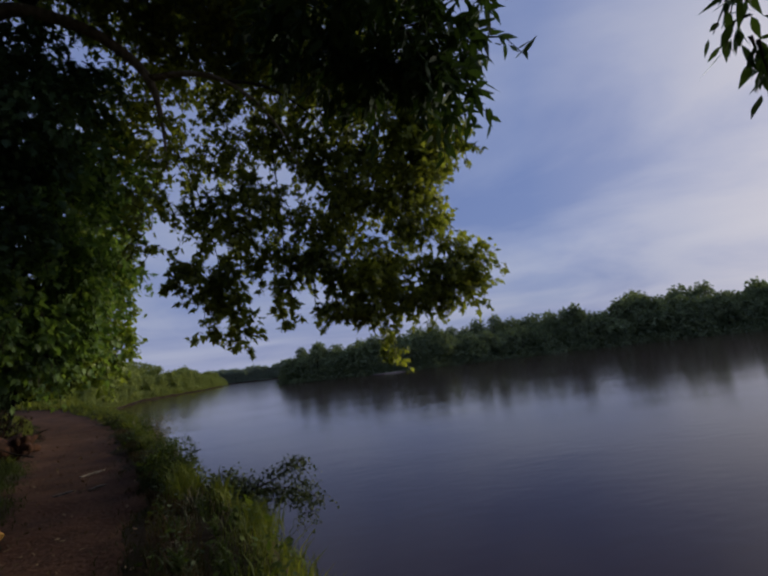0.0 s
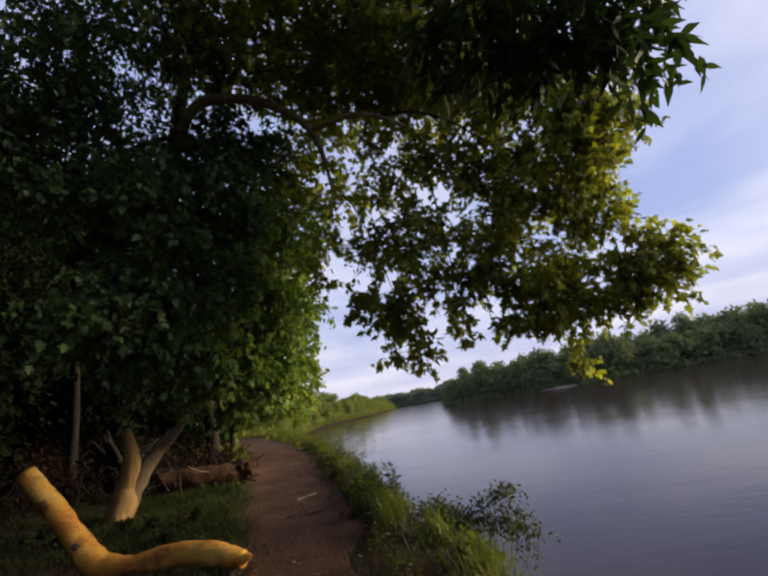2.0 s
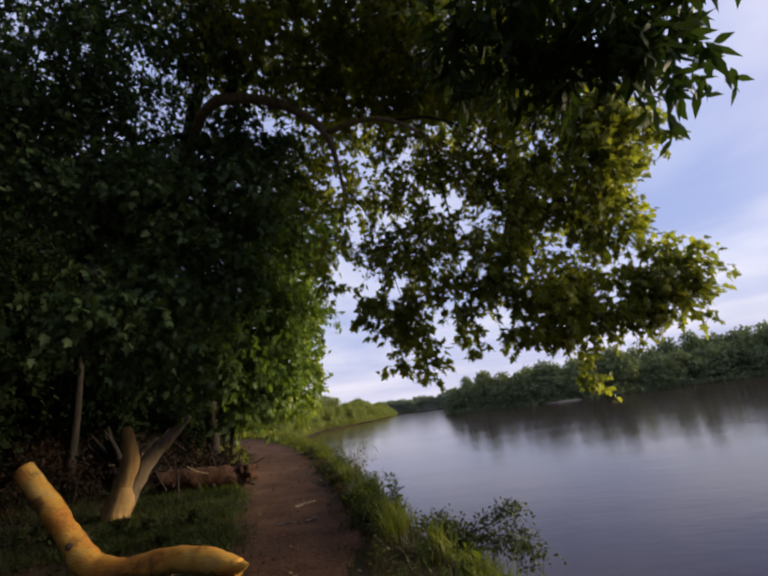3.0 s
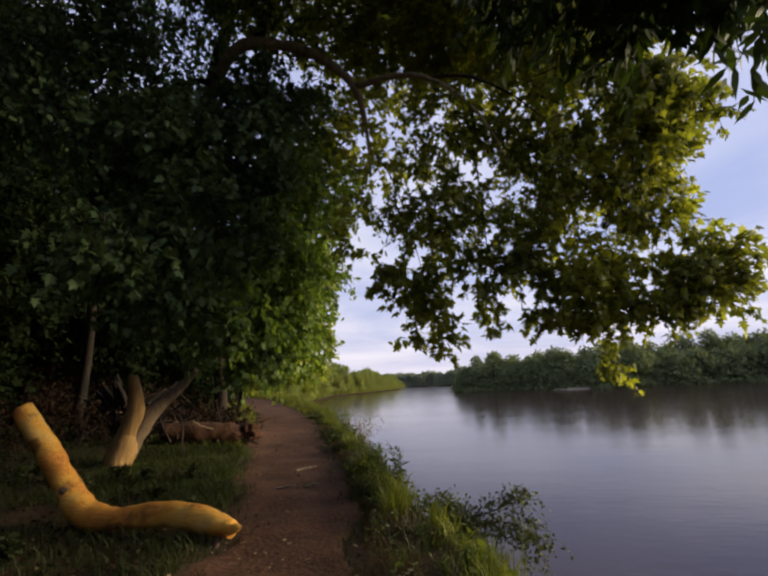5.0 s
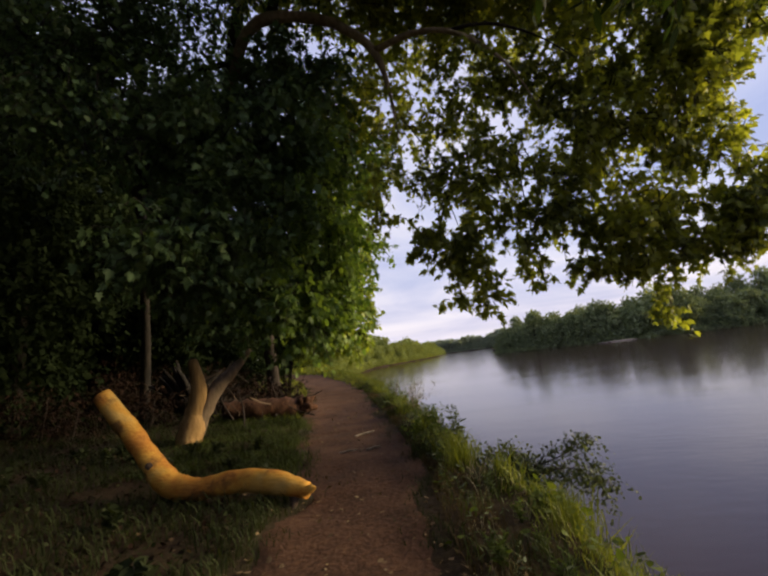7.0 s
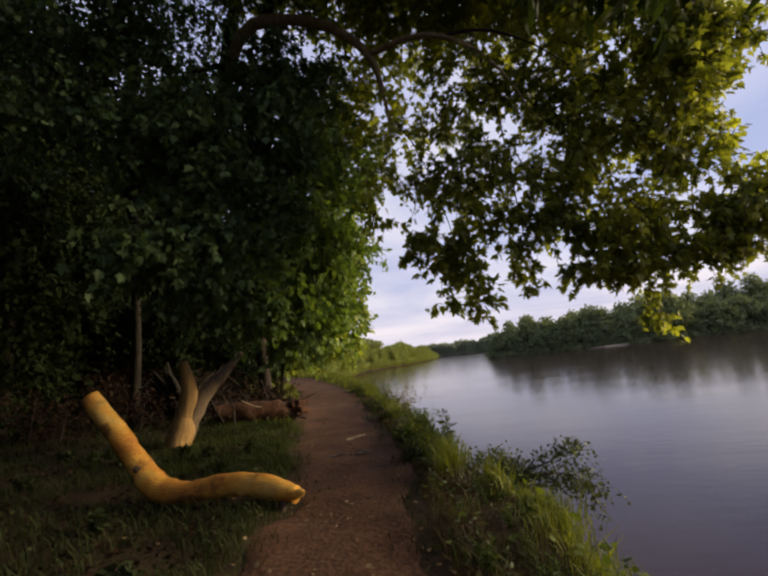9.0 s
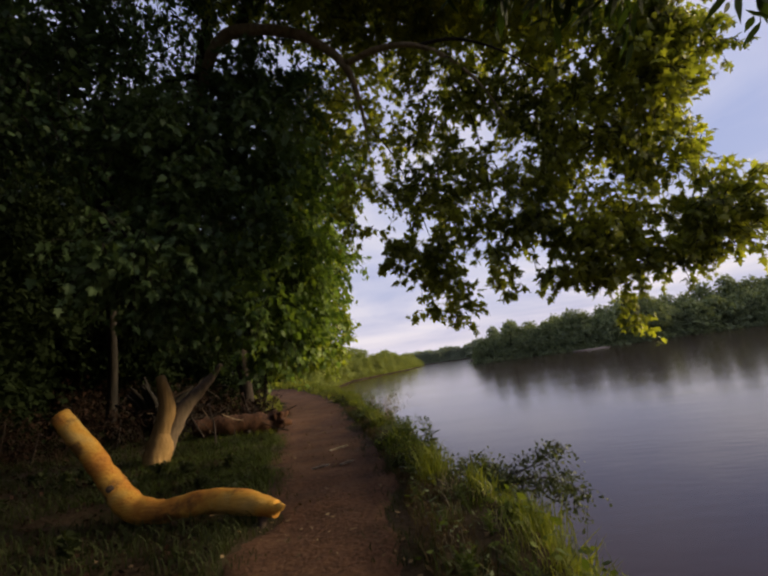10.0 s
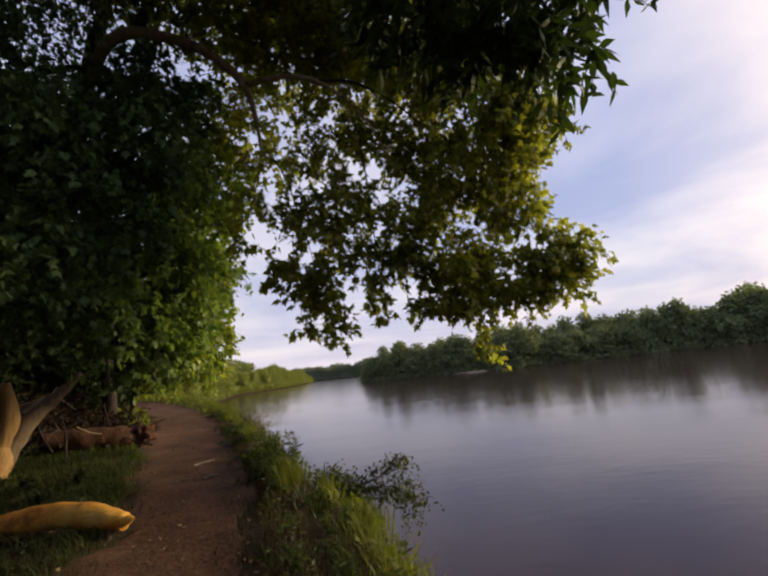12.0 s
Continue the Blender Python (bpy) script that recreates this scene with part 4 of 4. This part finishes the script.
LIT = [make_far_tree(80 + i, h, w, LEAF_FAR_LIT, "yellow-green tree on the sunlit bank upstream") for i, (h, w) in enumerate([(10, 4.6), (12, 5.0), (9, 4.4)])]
places = []
for row, back in ((0, 0.9), (1, 7.0)):
    y = 66.0 + 5 * row
    while y < 600:
        tall = float(np.interp(y, [66, 110, 150, 230, 330, 450, 600], [0.55, 0.74, 0.84, 0.84, 0.72, 0.52, 0.55]))
        places.append((float(bank_x(y)) - back + rng.uniform(-1, 1), y, tall * rng.uniform(0.74, 1.24) + 0.06 * row))
        y += rng.uniform(3.2, 5.0) * (1 + y / 190) * (1 + 0.4 * row)
y = 60.0
while y < 480:
    places.append((float(bank_x(y)) + 0.7, y, 0.22 + 0.08 * rng.random() + 0.0003 * y))
    y += rng.uniform(1.8, 2.8) * (1 + y / 170)
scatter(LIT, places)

HILL = [make_far_tree(70 + i, h, w, LEAF_HILL_HAZED, "hazy green tree on the wooded rise far upstream", 5.0, 8, 0.8) for i, (h, w) in enumerate([(11, 5.4), (9.5, 5.0)])]
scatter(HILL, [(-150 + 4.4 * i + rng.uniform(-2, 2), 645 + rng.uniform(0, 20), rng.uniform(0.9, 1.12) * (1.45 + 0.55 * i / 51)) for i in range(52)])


# ------------------------------------------------------------ plants of the bank
def make_blades(name, x, y, height, lean, mat, label, rng, width=0.008):
    n = len(x)
    z = land(x, y) - 0.02
    base = np.stack([x, y, z], axis=1)
    a = rng.uniform(0, 2 * math.pi, n)
    side = np.stack([np.cos(a), np.sin(a), np.zeros(n)], axis=1)
    out = np.stack([-np.sin(a), np.cos(a), np.zeros(n)], axis=1)
    up = np.tile(np.array([[0.0, 0.0, 1.0]]), (n, 1))
    k = width
    template = np.array([(-k, 0, 0), (k, 0, 0), (k * 0.8, 0.12 * lean, 0.55), (-k * 0.8, 0.12 * lean, 0.55), (0, 0.55 * lean, 0.92)])
    template[:, 0] /= 0.25
    ob = part(name, repeated(name, template, [[0, 1, 2, 3], [3, 2, 4]], side, out, up, base, height), mat)
    return tagged(ob, label, "grass", kind="stuff")


def bank_strip(n, rng, y0, y1, inner, outer, power=1.0):
    y = y0 + (y1 - y0) * rng.random(n) ** power
    u = rng.random(n)
    edge, path = bank_x(y), path_x(y) + path_half(y)
    return path + inner + (edge - path - inner + outer) * u, y


rng_g = np.random.default_rng(14)
x, y = bank_strip(64000, rng_g, -5.0, 34, -0.02, 0.9, 1.5)
keep = noise3(np.stack([x, y, y * 0], axis=1), 2.6) > np.interp(y, [4.6, 6.5], [0.20, -0.02])
x, y = x[keep], y[keep]
# splits the grass at the crest: lit colour beyond, shaded colour towards the path
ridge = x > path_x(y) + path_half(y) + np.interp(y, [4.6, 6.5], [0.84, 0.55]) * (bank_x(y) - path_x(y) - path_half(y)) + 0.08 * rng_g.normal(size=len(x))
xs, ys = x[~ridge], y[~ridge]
make_blades("lower_bank_grass", xs, ys, (0.07 + 0.16 * rng_g.random(len(xs)) ** 1.4) * np.clip((ys + 1) / 4.5, 0.35, 1), 1.3, GRASS_SHADE, "grass and weeds between path and bank crest, darkened for shade", rng_g)
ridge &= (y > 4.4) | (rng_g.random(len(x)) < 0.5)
x, y = x[ridge], y[ridge]
n = 9000
yd = -1 + 15 * rng_g.random(n) ** 1.4
xd = path_x(yd) + path_half(yd) + (bank_x(yd) - path_x(yd) - path_half(yd)) * 0.5 * rng_g.random(n)
make_blades("dead_stems", xd, yd, 0.04 + 0.10 * rng_g.random(n) ** 1.6, 1.6, DRY_GRASS, "dead brown stems along the path side of the bank", rng_g)
make_blades("bank_grass", x, y, (0.12 + 0.17 * rng_g.random(len(x)) ** 1.6) * (1 + 0.9 * np.clip(noise3(np.stack([x, y, y * 0 + 3], axis=1), 1.7), -0.4, 1)) * np.clip((y + 1) / 4.5, 0.35, 1), 1.2, GRASS, "yellow-green grass on the edge of the river bank", rng_g)

n = 46000
y = -2 + 13 * rng_g.random(n) ** 1.1
x = path_x(y) - path_half(y) - 6.0 * rng_g.random(n) ** 1.3
keep = noise3(np.stack([x, y, y * 0], axis=1), 1.9) > -0.2 - 0.4 * rng_g.random(n)
x, y = x[keep], y[keep]
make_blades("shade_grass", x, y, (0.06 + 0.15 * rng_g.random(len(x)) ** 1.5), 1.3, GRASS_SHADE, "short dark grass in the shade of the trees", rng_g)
n = 15000
y = 5.0 + 4.4 * rng_g.random(n)
x = path_x(y) - path_half(y) + 0.06 - 2.3 * rng_g.random(n) ** 1.2 + 0.12 * rng_g.normal(size=n) + 0.12 * np.sin(y * 2.3)
keep = noise3(np.stack([x, y, y * 0 + 2], axis=1), 2.3) > -0.35 - 0.3 * rng_g.random(n)
x, y = x[keep], y[keep]
make_blades("stump_grass", x, y, 0.05 + 0.09 * rng_g.random(len(x)) ** 1.3, 1.3, GRASS_MID, "short green grass between the stump and the path", rng_g)
y = 9 + 22 * rng_g.random(9000)
x = path_x(y) - path_half(y) - 2.2 * rng_g.random(9000) ** 1.5
make_blades("verge_grass", x, y, (0.08 + 0.14 * rng_g.random(9000)), 1.1, GRASS, "light green grass verge beside the path", rng_g)


n = 16000
y = -1 + 18 * rng_g.random(n) ** 1.4
side = np.where(rng_g.random(n) < 0.5, -1.0, 1.0)
x = path_x(y) + side * (path_half(y) - 0.04 + 0.14 * rng_g.normal(size=n))
keep = noise3(np.stack([x, y, y * 0 + 9], axis=1), 3.3) > -0.1
x, y = x[keep], y[keep]
make_blades("edge_grass", x, y, 0.04 + 0.09 * rng_g.random(len(x)) ** 2, 1.3, GRASS_SHADE, "short ragged grass along the edges of the path", rng_g)
n = 30000
y = 16 + 264 * rng_g.random(n) ** 1.6
x = bank_x(y) - 2.4 * np.clip((y - 8) / 20, 0.25, 1) + 3.5 * rng_g.random(n) ** 0.8
make_blades("far_bank_grass", x, y, (0.35 + 0.5 * rng_g.random(n)) * (1 + y / 160) * np.clip((y - 8) / 45, 0.16, 1), 1.0, GRASS, "tall bright grass on the bank farther along", rng_g, 0.02)


def make_ground_leaves(name, n, x, y, size, mat, label, lift, kind="oval", category="plants"):
    z = land(x, y) + lift * rng_g.random(n)
    ahead = rng_g.normal(size=(n, 3)) * np.array([1, 1, 0.35])
    ob = part(name, leaf_cloud(name, np.stack([x, y, z], axis=1), ahead, size, kind, rng_g, 1.6), mat)
    return tagged(ob, label, category, kind="stuff")


n = 12000
x, y = bank_strip(n, rng_g, -5, 30, -0.02, 1.0, 1.6)
crest = path_x(y) + path_half(y) + np.interp(y, [4.6, 6.5], [0.82, 0.5]) * (bank_x(y) - path_x(y) - path_half(y))
keep = (noise3(np.stack([x, y, y * 0 + 5], axis=1), 3.1) > 0.02) & ((x > crest) | (rng_g.random(n) < 0.12))
x, y = x[keep], y[keep]
n = len(x)
make_ground_leaves("bank_weeds", n, x, y, 0.03 + 0.06 * rng_g.random(n) ** 2, LEAF_WEED, "leafy green weeds along the river bank", 0.24)
n = 600
y = 0.5 + 7.5 * rng_g.random(n)
x = path_x(y) + path_half(y) + (bank_x(y) - path_x(y) - path_half(y)) * (0.05 + 0.5 * rng_g.random(n))
make_ground_leaves("dark_bank_weeds", n, x, y, 0.03 + 0.045 * rng_g.random(n) ** 2, LEAF_SHRUB, "dark leafy weeds on the path side of the bank", 0.2, "narrow")
n = 7000
y = 0.5 + 7 * rng_g.random(n)
x = path_x(y) - path_half(y) - 0.1 - 5.5 * rng_g.random(n) ** 1.1
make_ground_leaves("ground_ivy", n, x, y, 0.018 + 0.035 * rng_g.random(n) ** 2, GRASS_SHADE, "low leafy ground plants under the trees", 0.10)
n = 9000
y = 0.5 + 11 * rng_g.random(n) ** 1.2
x = path_x(y) - path_half(y) - 0.12 - 7.0 * rng_g.random(n)
make_ground_leaves("wood_litter", n, x, y, 0.03 + 0.06 * rng_g.random(n), DEAD_BRUSH_SHADED, "dark brown dead leaves on the ground under the trees", 0.05, "oval", "leaves")
n = 2600
y = -1 + 17 * rng_g.random(n) ** 1.4
x = path_x(y) + rng_g.normal(size=n) * 1.1
make_ground_leaves("leaf_litter", n, x, y, 0.02 + 0.04 * rng_g.random(n), LITTER, "scattered dead leaves on the soil path", 0.02, "oval", "leaves")


def make_shrub(name, at, lobes, stems, size, mat, label, rng, kind="oval", density=420):
    ob = thing(name, at, label, "shrub")
    for i, (p, r) in enumerate(stems):
        part("stem", tube(p, r, 5, 0.1, 4, i), BARK_DARK, ob)
    crown(ob, lobes, density, 9, size, kind, mat, rng, 0.16, 0.4, -2.0, 2.0, stem=0.0025)
    return ob


rng_s = np.random.default_rng(9)
make_shrub("overhanging_shrub", (0.0, 4.75, land_at(-0.4, 4.75) - 0.22),
           [(0.06, 0.15, 0.24, 0.18, 0.15), (0.24, 0.15, 0.17, 0.18, 0.14), (0.38, 0.15, 0.07, 0.17, 0.12), (0.12, 0.1, 0.0, 0.22, 0.15), (0.60, 0.2, 0.25, 0.12, 0.07), (0.78, 0.2, 0.33, 0.10, 0.06),
            (0.90, 0.2, 0.39, 0.06, 0.04), (0.68, 0.2, 0.10, 0.12, 0.07), (0.85, 0.2, 0.05, 0.13, 0.07), (1.00, 0.2, -0.03, 0.10, 0.06), (0.92, 0.2, -0.15, 0.06, 0.06)],
           [([(-0.2, 0, 0), (0.25, 0.1, 0.16), (0.6, 0.2, 0.24), (0.93, 0.2, 0.42)], [0.016, 0.012, 0.008, 0.003]),
            ([(-0.15, 0, 0), (0.4, 0.1, 0.12), (0.7, 0.2, 0.12), (1.05, 0.2, -0.06)], [0.014, 0.01, 0.007, 0.003]),
            ([(-0.2, 0, 0), (0.0, 0.1, 0.2), (0.1, 0.15, 0.36)], [0.012, 0.009, 0.003]),
            ([(-0.2, 0, 0), (0.2, 0.05, 0.12), (0.42, 0.15, 0.24)], [0.012, 0.008, 0.003])],
           0.037, LEAF_SHRUB, "leafy shrub reaching out from the bank over the water", rng_s, "oval", 1250)


def make_grass_tuft(x, y, h, blades, spread, seed, mat):
    """Long bent blades fanning out of one root."""
    g = np.random.default_rng(seed)
    ob = thing("grass_tuft", (x, y, land_at(x, y) - 0.02), "low pale tuft of sparse bent grass blades" if blades < 30 else "tall bent yellow-green grass tuft on the bank crest", "grass", "grass tufts of the bank")
    a = g.uniform(0, 2 * math.pi, blades)
    side = np.stack([np.cos(a), np.sin(a), np.zeros(blades)], axis=1)
    out = np.stack([-np.sin(a), np.cos(a), np.zeros(blades)], axis=1)
    up = np.tile(np.array([[0.0, 0.0, 1.0]]), (blades, 1)) + g.normal(size=(blades, 3)) * 0.12
    at = np.stack([g.normal(size=blades) * spread, g.normal(size=blades) * spread, np.zeros(blades)], axis=1)
    w = 0.016
    template = np.array([(-w, 0, 0), (w, 0, 0), (w, 0.08, 0.4), (-w, 0.08, 0.4), (w * 0.8, 0.24, 0.72), (-w * 0.8, 0.24, 0.72), (0, 0.55, 0.86)])
    tagged(part("foliage", repeated("foliage", template, [[0, 1, 2, 3], [3, 2, 4, 5], [5, 4, 6]], side, out, up, at, h * (0.45 + 0.6 * g.random(blades))), mat, ob), kind="stuff")


for i, (x, y, h, n, m) in enumerate([(-0.36, 4.9, 0.40, 170, GRASS), (-0.42, 5.25, 0.44, 190, GRASS), (-0.48, 5.55, 0.40, 140, GRASS), (0.30, 4.15, 0.40, 150, GRASS), (0.36, 3.85, 0.44, 190, GRASS), (0.40, 3.5, 0.42, 170, GRASS),
                                     (0.38, 3.2, 0.36, 140, GRASS), (0.47, 2.85, 0.30, 120, GRASS), (0.55, 2.5, 0.28, 120, GRASS), (-0.68, 6.3, 0.30, 110, GRASS), (-0.98, 7.2, 0.30, 110, GRASS_MID),
                                     (-1.6, 9.2, 0.30, 110, GRASS_MID), (-2.1, 10.8, 0.32, 110, GRASS_MID)]):
    make_grass_tuft(x, y, h * (0.66 if y < 4.3 else 0.8), n, 0.09, 500 + i, m)
g = random.Random(41)
for i in range(26):
    y = g.uniform(2.3, 5.0)
    u = g.uniform(0.12, 0.85)
    x = float(path_x(y) + path_half(y)) * (1 - u) + float(bank_x(y)) * u
    make_grass_tuft(x, y, g.uniform(0.14, 0.26), g.randrange(9, 22), 0.05, 560 + i, GRASS_MID if i % 3 else STRAW)


def make_lance_weed(x, y, h, stems, seed, mat):
    """Upright stems set with long pointed leaves."""
    ob = thing("lance_leaved_weed", (x, y, land_at(x, y) - 0.02), "upright green weed with long pointed leaves on the bank", "weed", "weeds of the bank")
    g = np.random.default_rng(seed)
    at, ahead, size = [], [], []
    for i in range(stems):
        lean = np.array([g.uniform(-0.35, 0.35), g.uniform(-0.35, 0.35), 1.0]) * h * g.uniform(0.65, 1.0)
        part("stem", tube([(0, 0, 0), tuple(lean * 0.5 + np.array([0, 0, 0.02])), tuple(lean)], [0.006, 0.004, 0.002], 5, 0.05, 3, i), LEAF_WEED, ob)
        for k in range(16):
            u, a = 0.25 + 0.75 * k / 15, 2.4 * k
            at.append(lean * u)
            ahead.append((math.cos(a), math.sin(a), 0.55 - 0.5 * (1 - u)))
            size.append(h * (0.30 - 0.16 * u) * g.uniform(0.8, 1.2))
    tagged(part("foliage", leaf_cloud("foliage", np.array(at), np.array(ahead), np.array(size), "narrow", g, 1.4), mat, ob), kind="stuff")


for i, (x, y, h, k, m) in enumerate([(-0.40, 5.75, 0.56, 3, LEAF_SHRUB), (-0.58, 6.3, 0.44, 4, LEAF_SHRUB), (-0.86, 7.1, 0.42, 4, LEAF_WEED), (-0.62, 5.1, 0.26, 4, LEAF_WEED), (-0.10, 4.1, 0.22, 4, LEAF_SHRUB), (0.10, 3.4, 0.22, 4, LEAF_WEED),
                                     (-0.05, 2.75, 0.24, 5, LEAF_WEED), (0.25, 2.5, 0.24, 5, LEAF_WEED), (-1.3, 8.2, 0.4, 4, LEAF_WEED), (-0.12, 3.05, 0.16, 4, LEAF_SHRUB), (0.18, 3.0, 0.18, 4, LEAF_WEED), (-0.22, 3.7, 0.16, 3, LEAF_SHRUB), (0.45, 2.0, 0.26, 5, LEAF_WEED)]):
    make_lance_weed(x, y, h, k, 700 + i, m)


for i, (x, y, s, m) in enumerate([(-0.62, 5.75, 0.8, LEAF_WEED), (-0.85, 6.6, 0.9, LEAF_WEED), (-1.15, 7.6, 0.8, LEAF_SHRUB), (0.34, 3.75, 0.5, LEAF_WEED), (-1.5, 8.9, 0.8, LEAF_WEED), (-2.1, 10.9, 0.9, LEAF_WEED)]):
    g = np.random.default_rng(300 + i)
    s *= 1.08
    lobes = [(g.uniform(-0.16, 0.16) * s, g.uniform(-0.3, 0.3) * s, g.uniform(0.1, 0.27) * s, g.uniform(0.12, 0.2) * s, g.uniform(0.08, 0.14) * s) for _ in range(6)]
    make_shrub("bank_bush", (x, y, land_at(x, y) - 0.03), lobes, [([(0, 0, 0), (0.02, 0, 0.12 * s), (0.05, 0.02, 0.25 * s)], [0.008, 0.006, 0.003])], 0.042, m,
               "low leafy green bush on the crest of the bank", g, "oval" if i % 2 else "narrow", 380)


def make_plume_weed(x, y, h, label, mat):
    ob = thing("tall_weed", (x, y, land_at(x, y) - 0.02), label, "weed", "weeds of the bank")
    r = random.Random(int(abs(x) * 1000))
    for i in range(9):
        d = Vector((r.uniform(-0.3, 0.3), r.uniform(-0.3, 0.3), 1)) * h * r.uniform(0.7, 1.0)
        part("stem", tube([(0, 0, 0), d * 0.5 + Vector((0, 0, 0.04)), d], [0.006, 0.004, 0.002], 4, 0.05, 3, i), STICK, ob)
    g = np.random.default_rng(int(abs(y) * 100))
    n = 420
    u = 0.25 + 0.75 * g.random(n)
    at = np.stack([g.normal(size=n) * 0.14 * u * h / 0.5, g.normal(size=n) * 0.14 * u * h / 0.5, h * u], axis=1)
    part("foliage", leaf_cloud("foliage", at, g.normal(size=(n, 3)) + np.array([0, 0, 0.6]), 0.035 + 0.03 * g.random(n), "narrow", g), mat, ob)


def make_undergrowth(x, y, s, seed):
    g = np.random.default_rng(seed)
    ob = thing("undergrowth_bush", (x, y, land_at(x, y) - 0.05), "dark brown dead undergrowth heap in the wood" if seed < 214 else "dark leafy undergrowth bush in the wood", "bush", "undergrowth of the wood")
    part("stem", tube([(0, 0, 0), (0.1, 0, 0.4 * s), (0.1, 0.1, 0.9 * s)], [0.03, 0.02, 0.008], 6, 0.1, 4, seed), BARK_DARK, ob)
    lobes = [(g.uniform(-0.7, 0.7) * s, g.uniform(-0.5, 0.5) * s, g.uniform(0.25, 0.95) * s, g.uniform(0.4, 0.6) * s, g.uniform(0.3, 0.4) * s) for _ in range(6)]
    crown(ob, lobes, 50, 10, 0.10, "narrow" if seed < 214 else "oval", DEAD_BRUSH_SHADED if seed < 214 else LEAF_WOOD_SHADED, g, 0.3, 0.3, -2.0, 2.0, seed < 213, stem=0.006)


for i, (x, y, s) in enumerate([(-5.15, 10.9, 0.8), (-5.5, 10.2, 0.7), (-4.95, 11.5, 0.6), (-6.6, 11.0, 0.7), (-5.7, 10.6, 0.6), (-7.3, 10.4, 1.0), (-7.0, 8.6, 0.7), (-8.4, 7.4, 0.9), (-6.3, 9.8, 0.8), (-8.7, 9.2, 1.1), (-7.9, 7.6, 0.7), (-9.5, 11.4, 1.4), (-10.5, 6.6, 1.3), (-8.2, 12.9, 1.3), (-6.9, 13.6, 1.0), (-9.2, 5.0, 1.1), (-11.4, 9.4, 1.5), (-9.8, 15.0, 1.5), (-10.4, 17.9, 1.2)]):
    make_undergrowth(x, y, s, 200 + i)

def make_shade_weed(x, y, h):
    ob = thing("woodland_weed", (x, y, land_at(x, y) - 0.02), "dim leafy weed growing in the shade beside the log", "weed", "weeds under the trees")
    r = random.Random(int(abs(x * y) * 1000))
    g = np.random.default_rng(int(abs(x + y) * 997))
    at = []
    for i in range(6):
        d = Vector((r.uniform(-0.5, 0.5), r.uniform(-0.5, 0.5), 1)) * h * r.uniform(0.6, 1.0)
        part("stem", tube([(0, 0, 0), d * 0.5 + Vector((0, 0, 0.02)), d], [0.005, 0.0035, 0.002], 4, 0.05, 3, i), STICK, ob)
        at += [np.array(d) * u for u in (0.45, 0.6, 0.72, 0.84, 0.92, 1.0) for _ in range(3)]
    at = np.array(at) + g.normal(size=(len(at), 3)) * 0.012
    tagged(part("foliage", leaf_cloud("foliage", at, g.normal(size=(len(at), 3)) * np.array([1, 1, 0.3]), 0.05 + 0.05 * g.random(len(at)), "oval", g), GRASS_SHADE, ob), kind="stuff")


for i in range(34):
    g = random.Random(900 + i)
    y = g.uniform(1.6, 6.4)
    x = float(path_x(y)) - g.uniform(0.95, 5.2)
    if not (-4.6 < x < -1.6 and 3.9 < y < 4.9):
        make_shade_weed(x, y, g.uniform(0.12, 0.3))

make_path_stick(-4.45, 16.2, 20, 0.7, "pale dry stick at the edge of the path")
make_plume_weed(-1.30, 8.5, 0.62, "dry feathery weed standing on the bank edge", STRAW)
make_plume_weed(-0.78, 6.6, 0.42, "leafy green weed on the bank edge", LEAF_WEED)
make_plume_weed(-0.95, 7.3, 0.38, "leafy green weed on the bank edge", LEAF_WEED)
make_plume_weed(-2.4, 12.2, 0.5, "leafy green weed on the bank edge", LEAF_WEED)
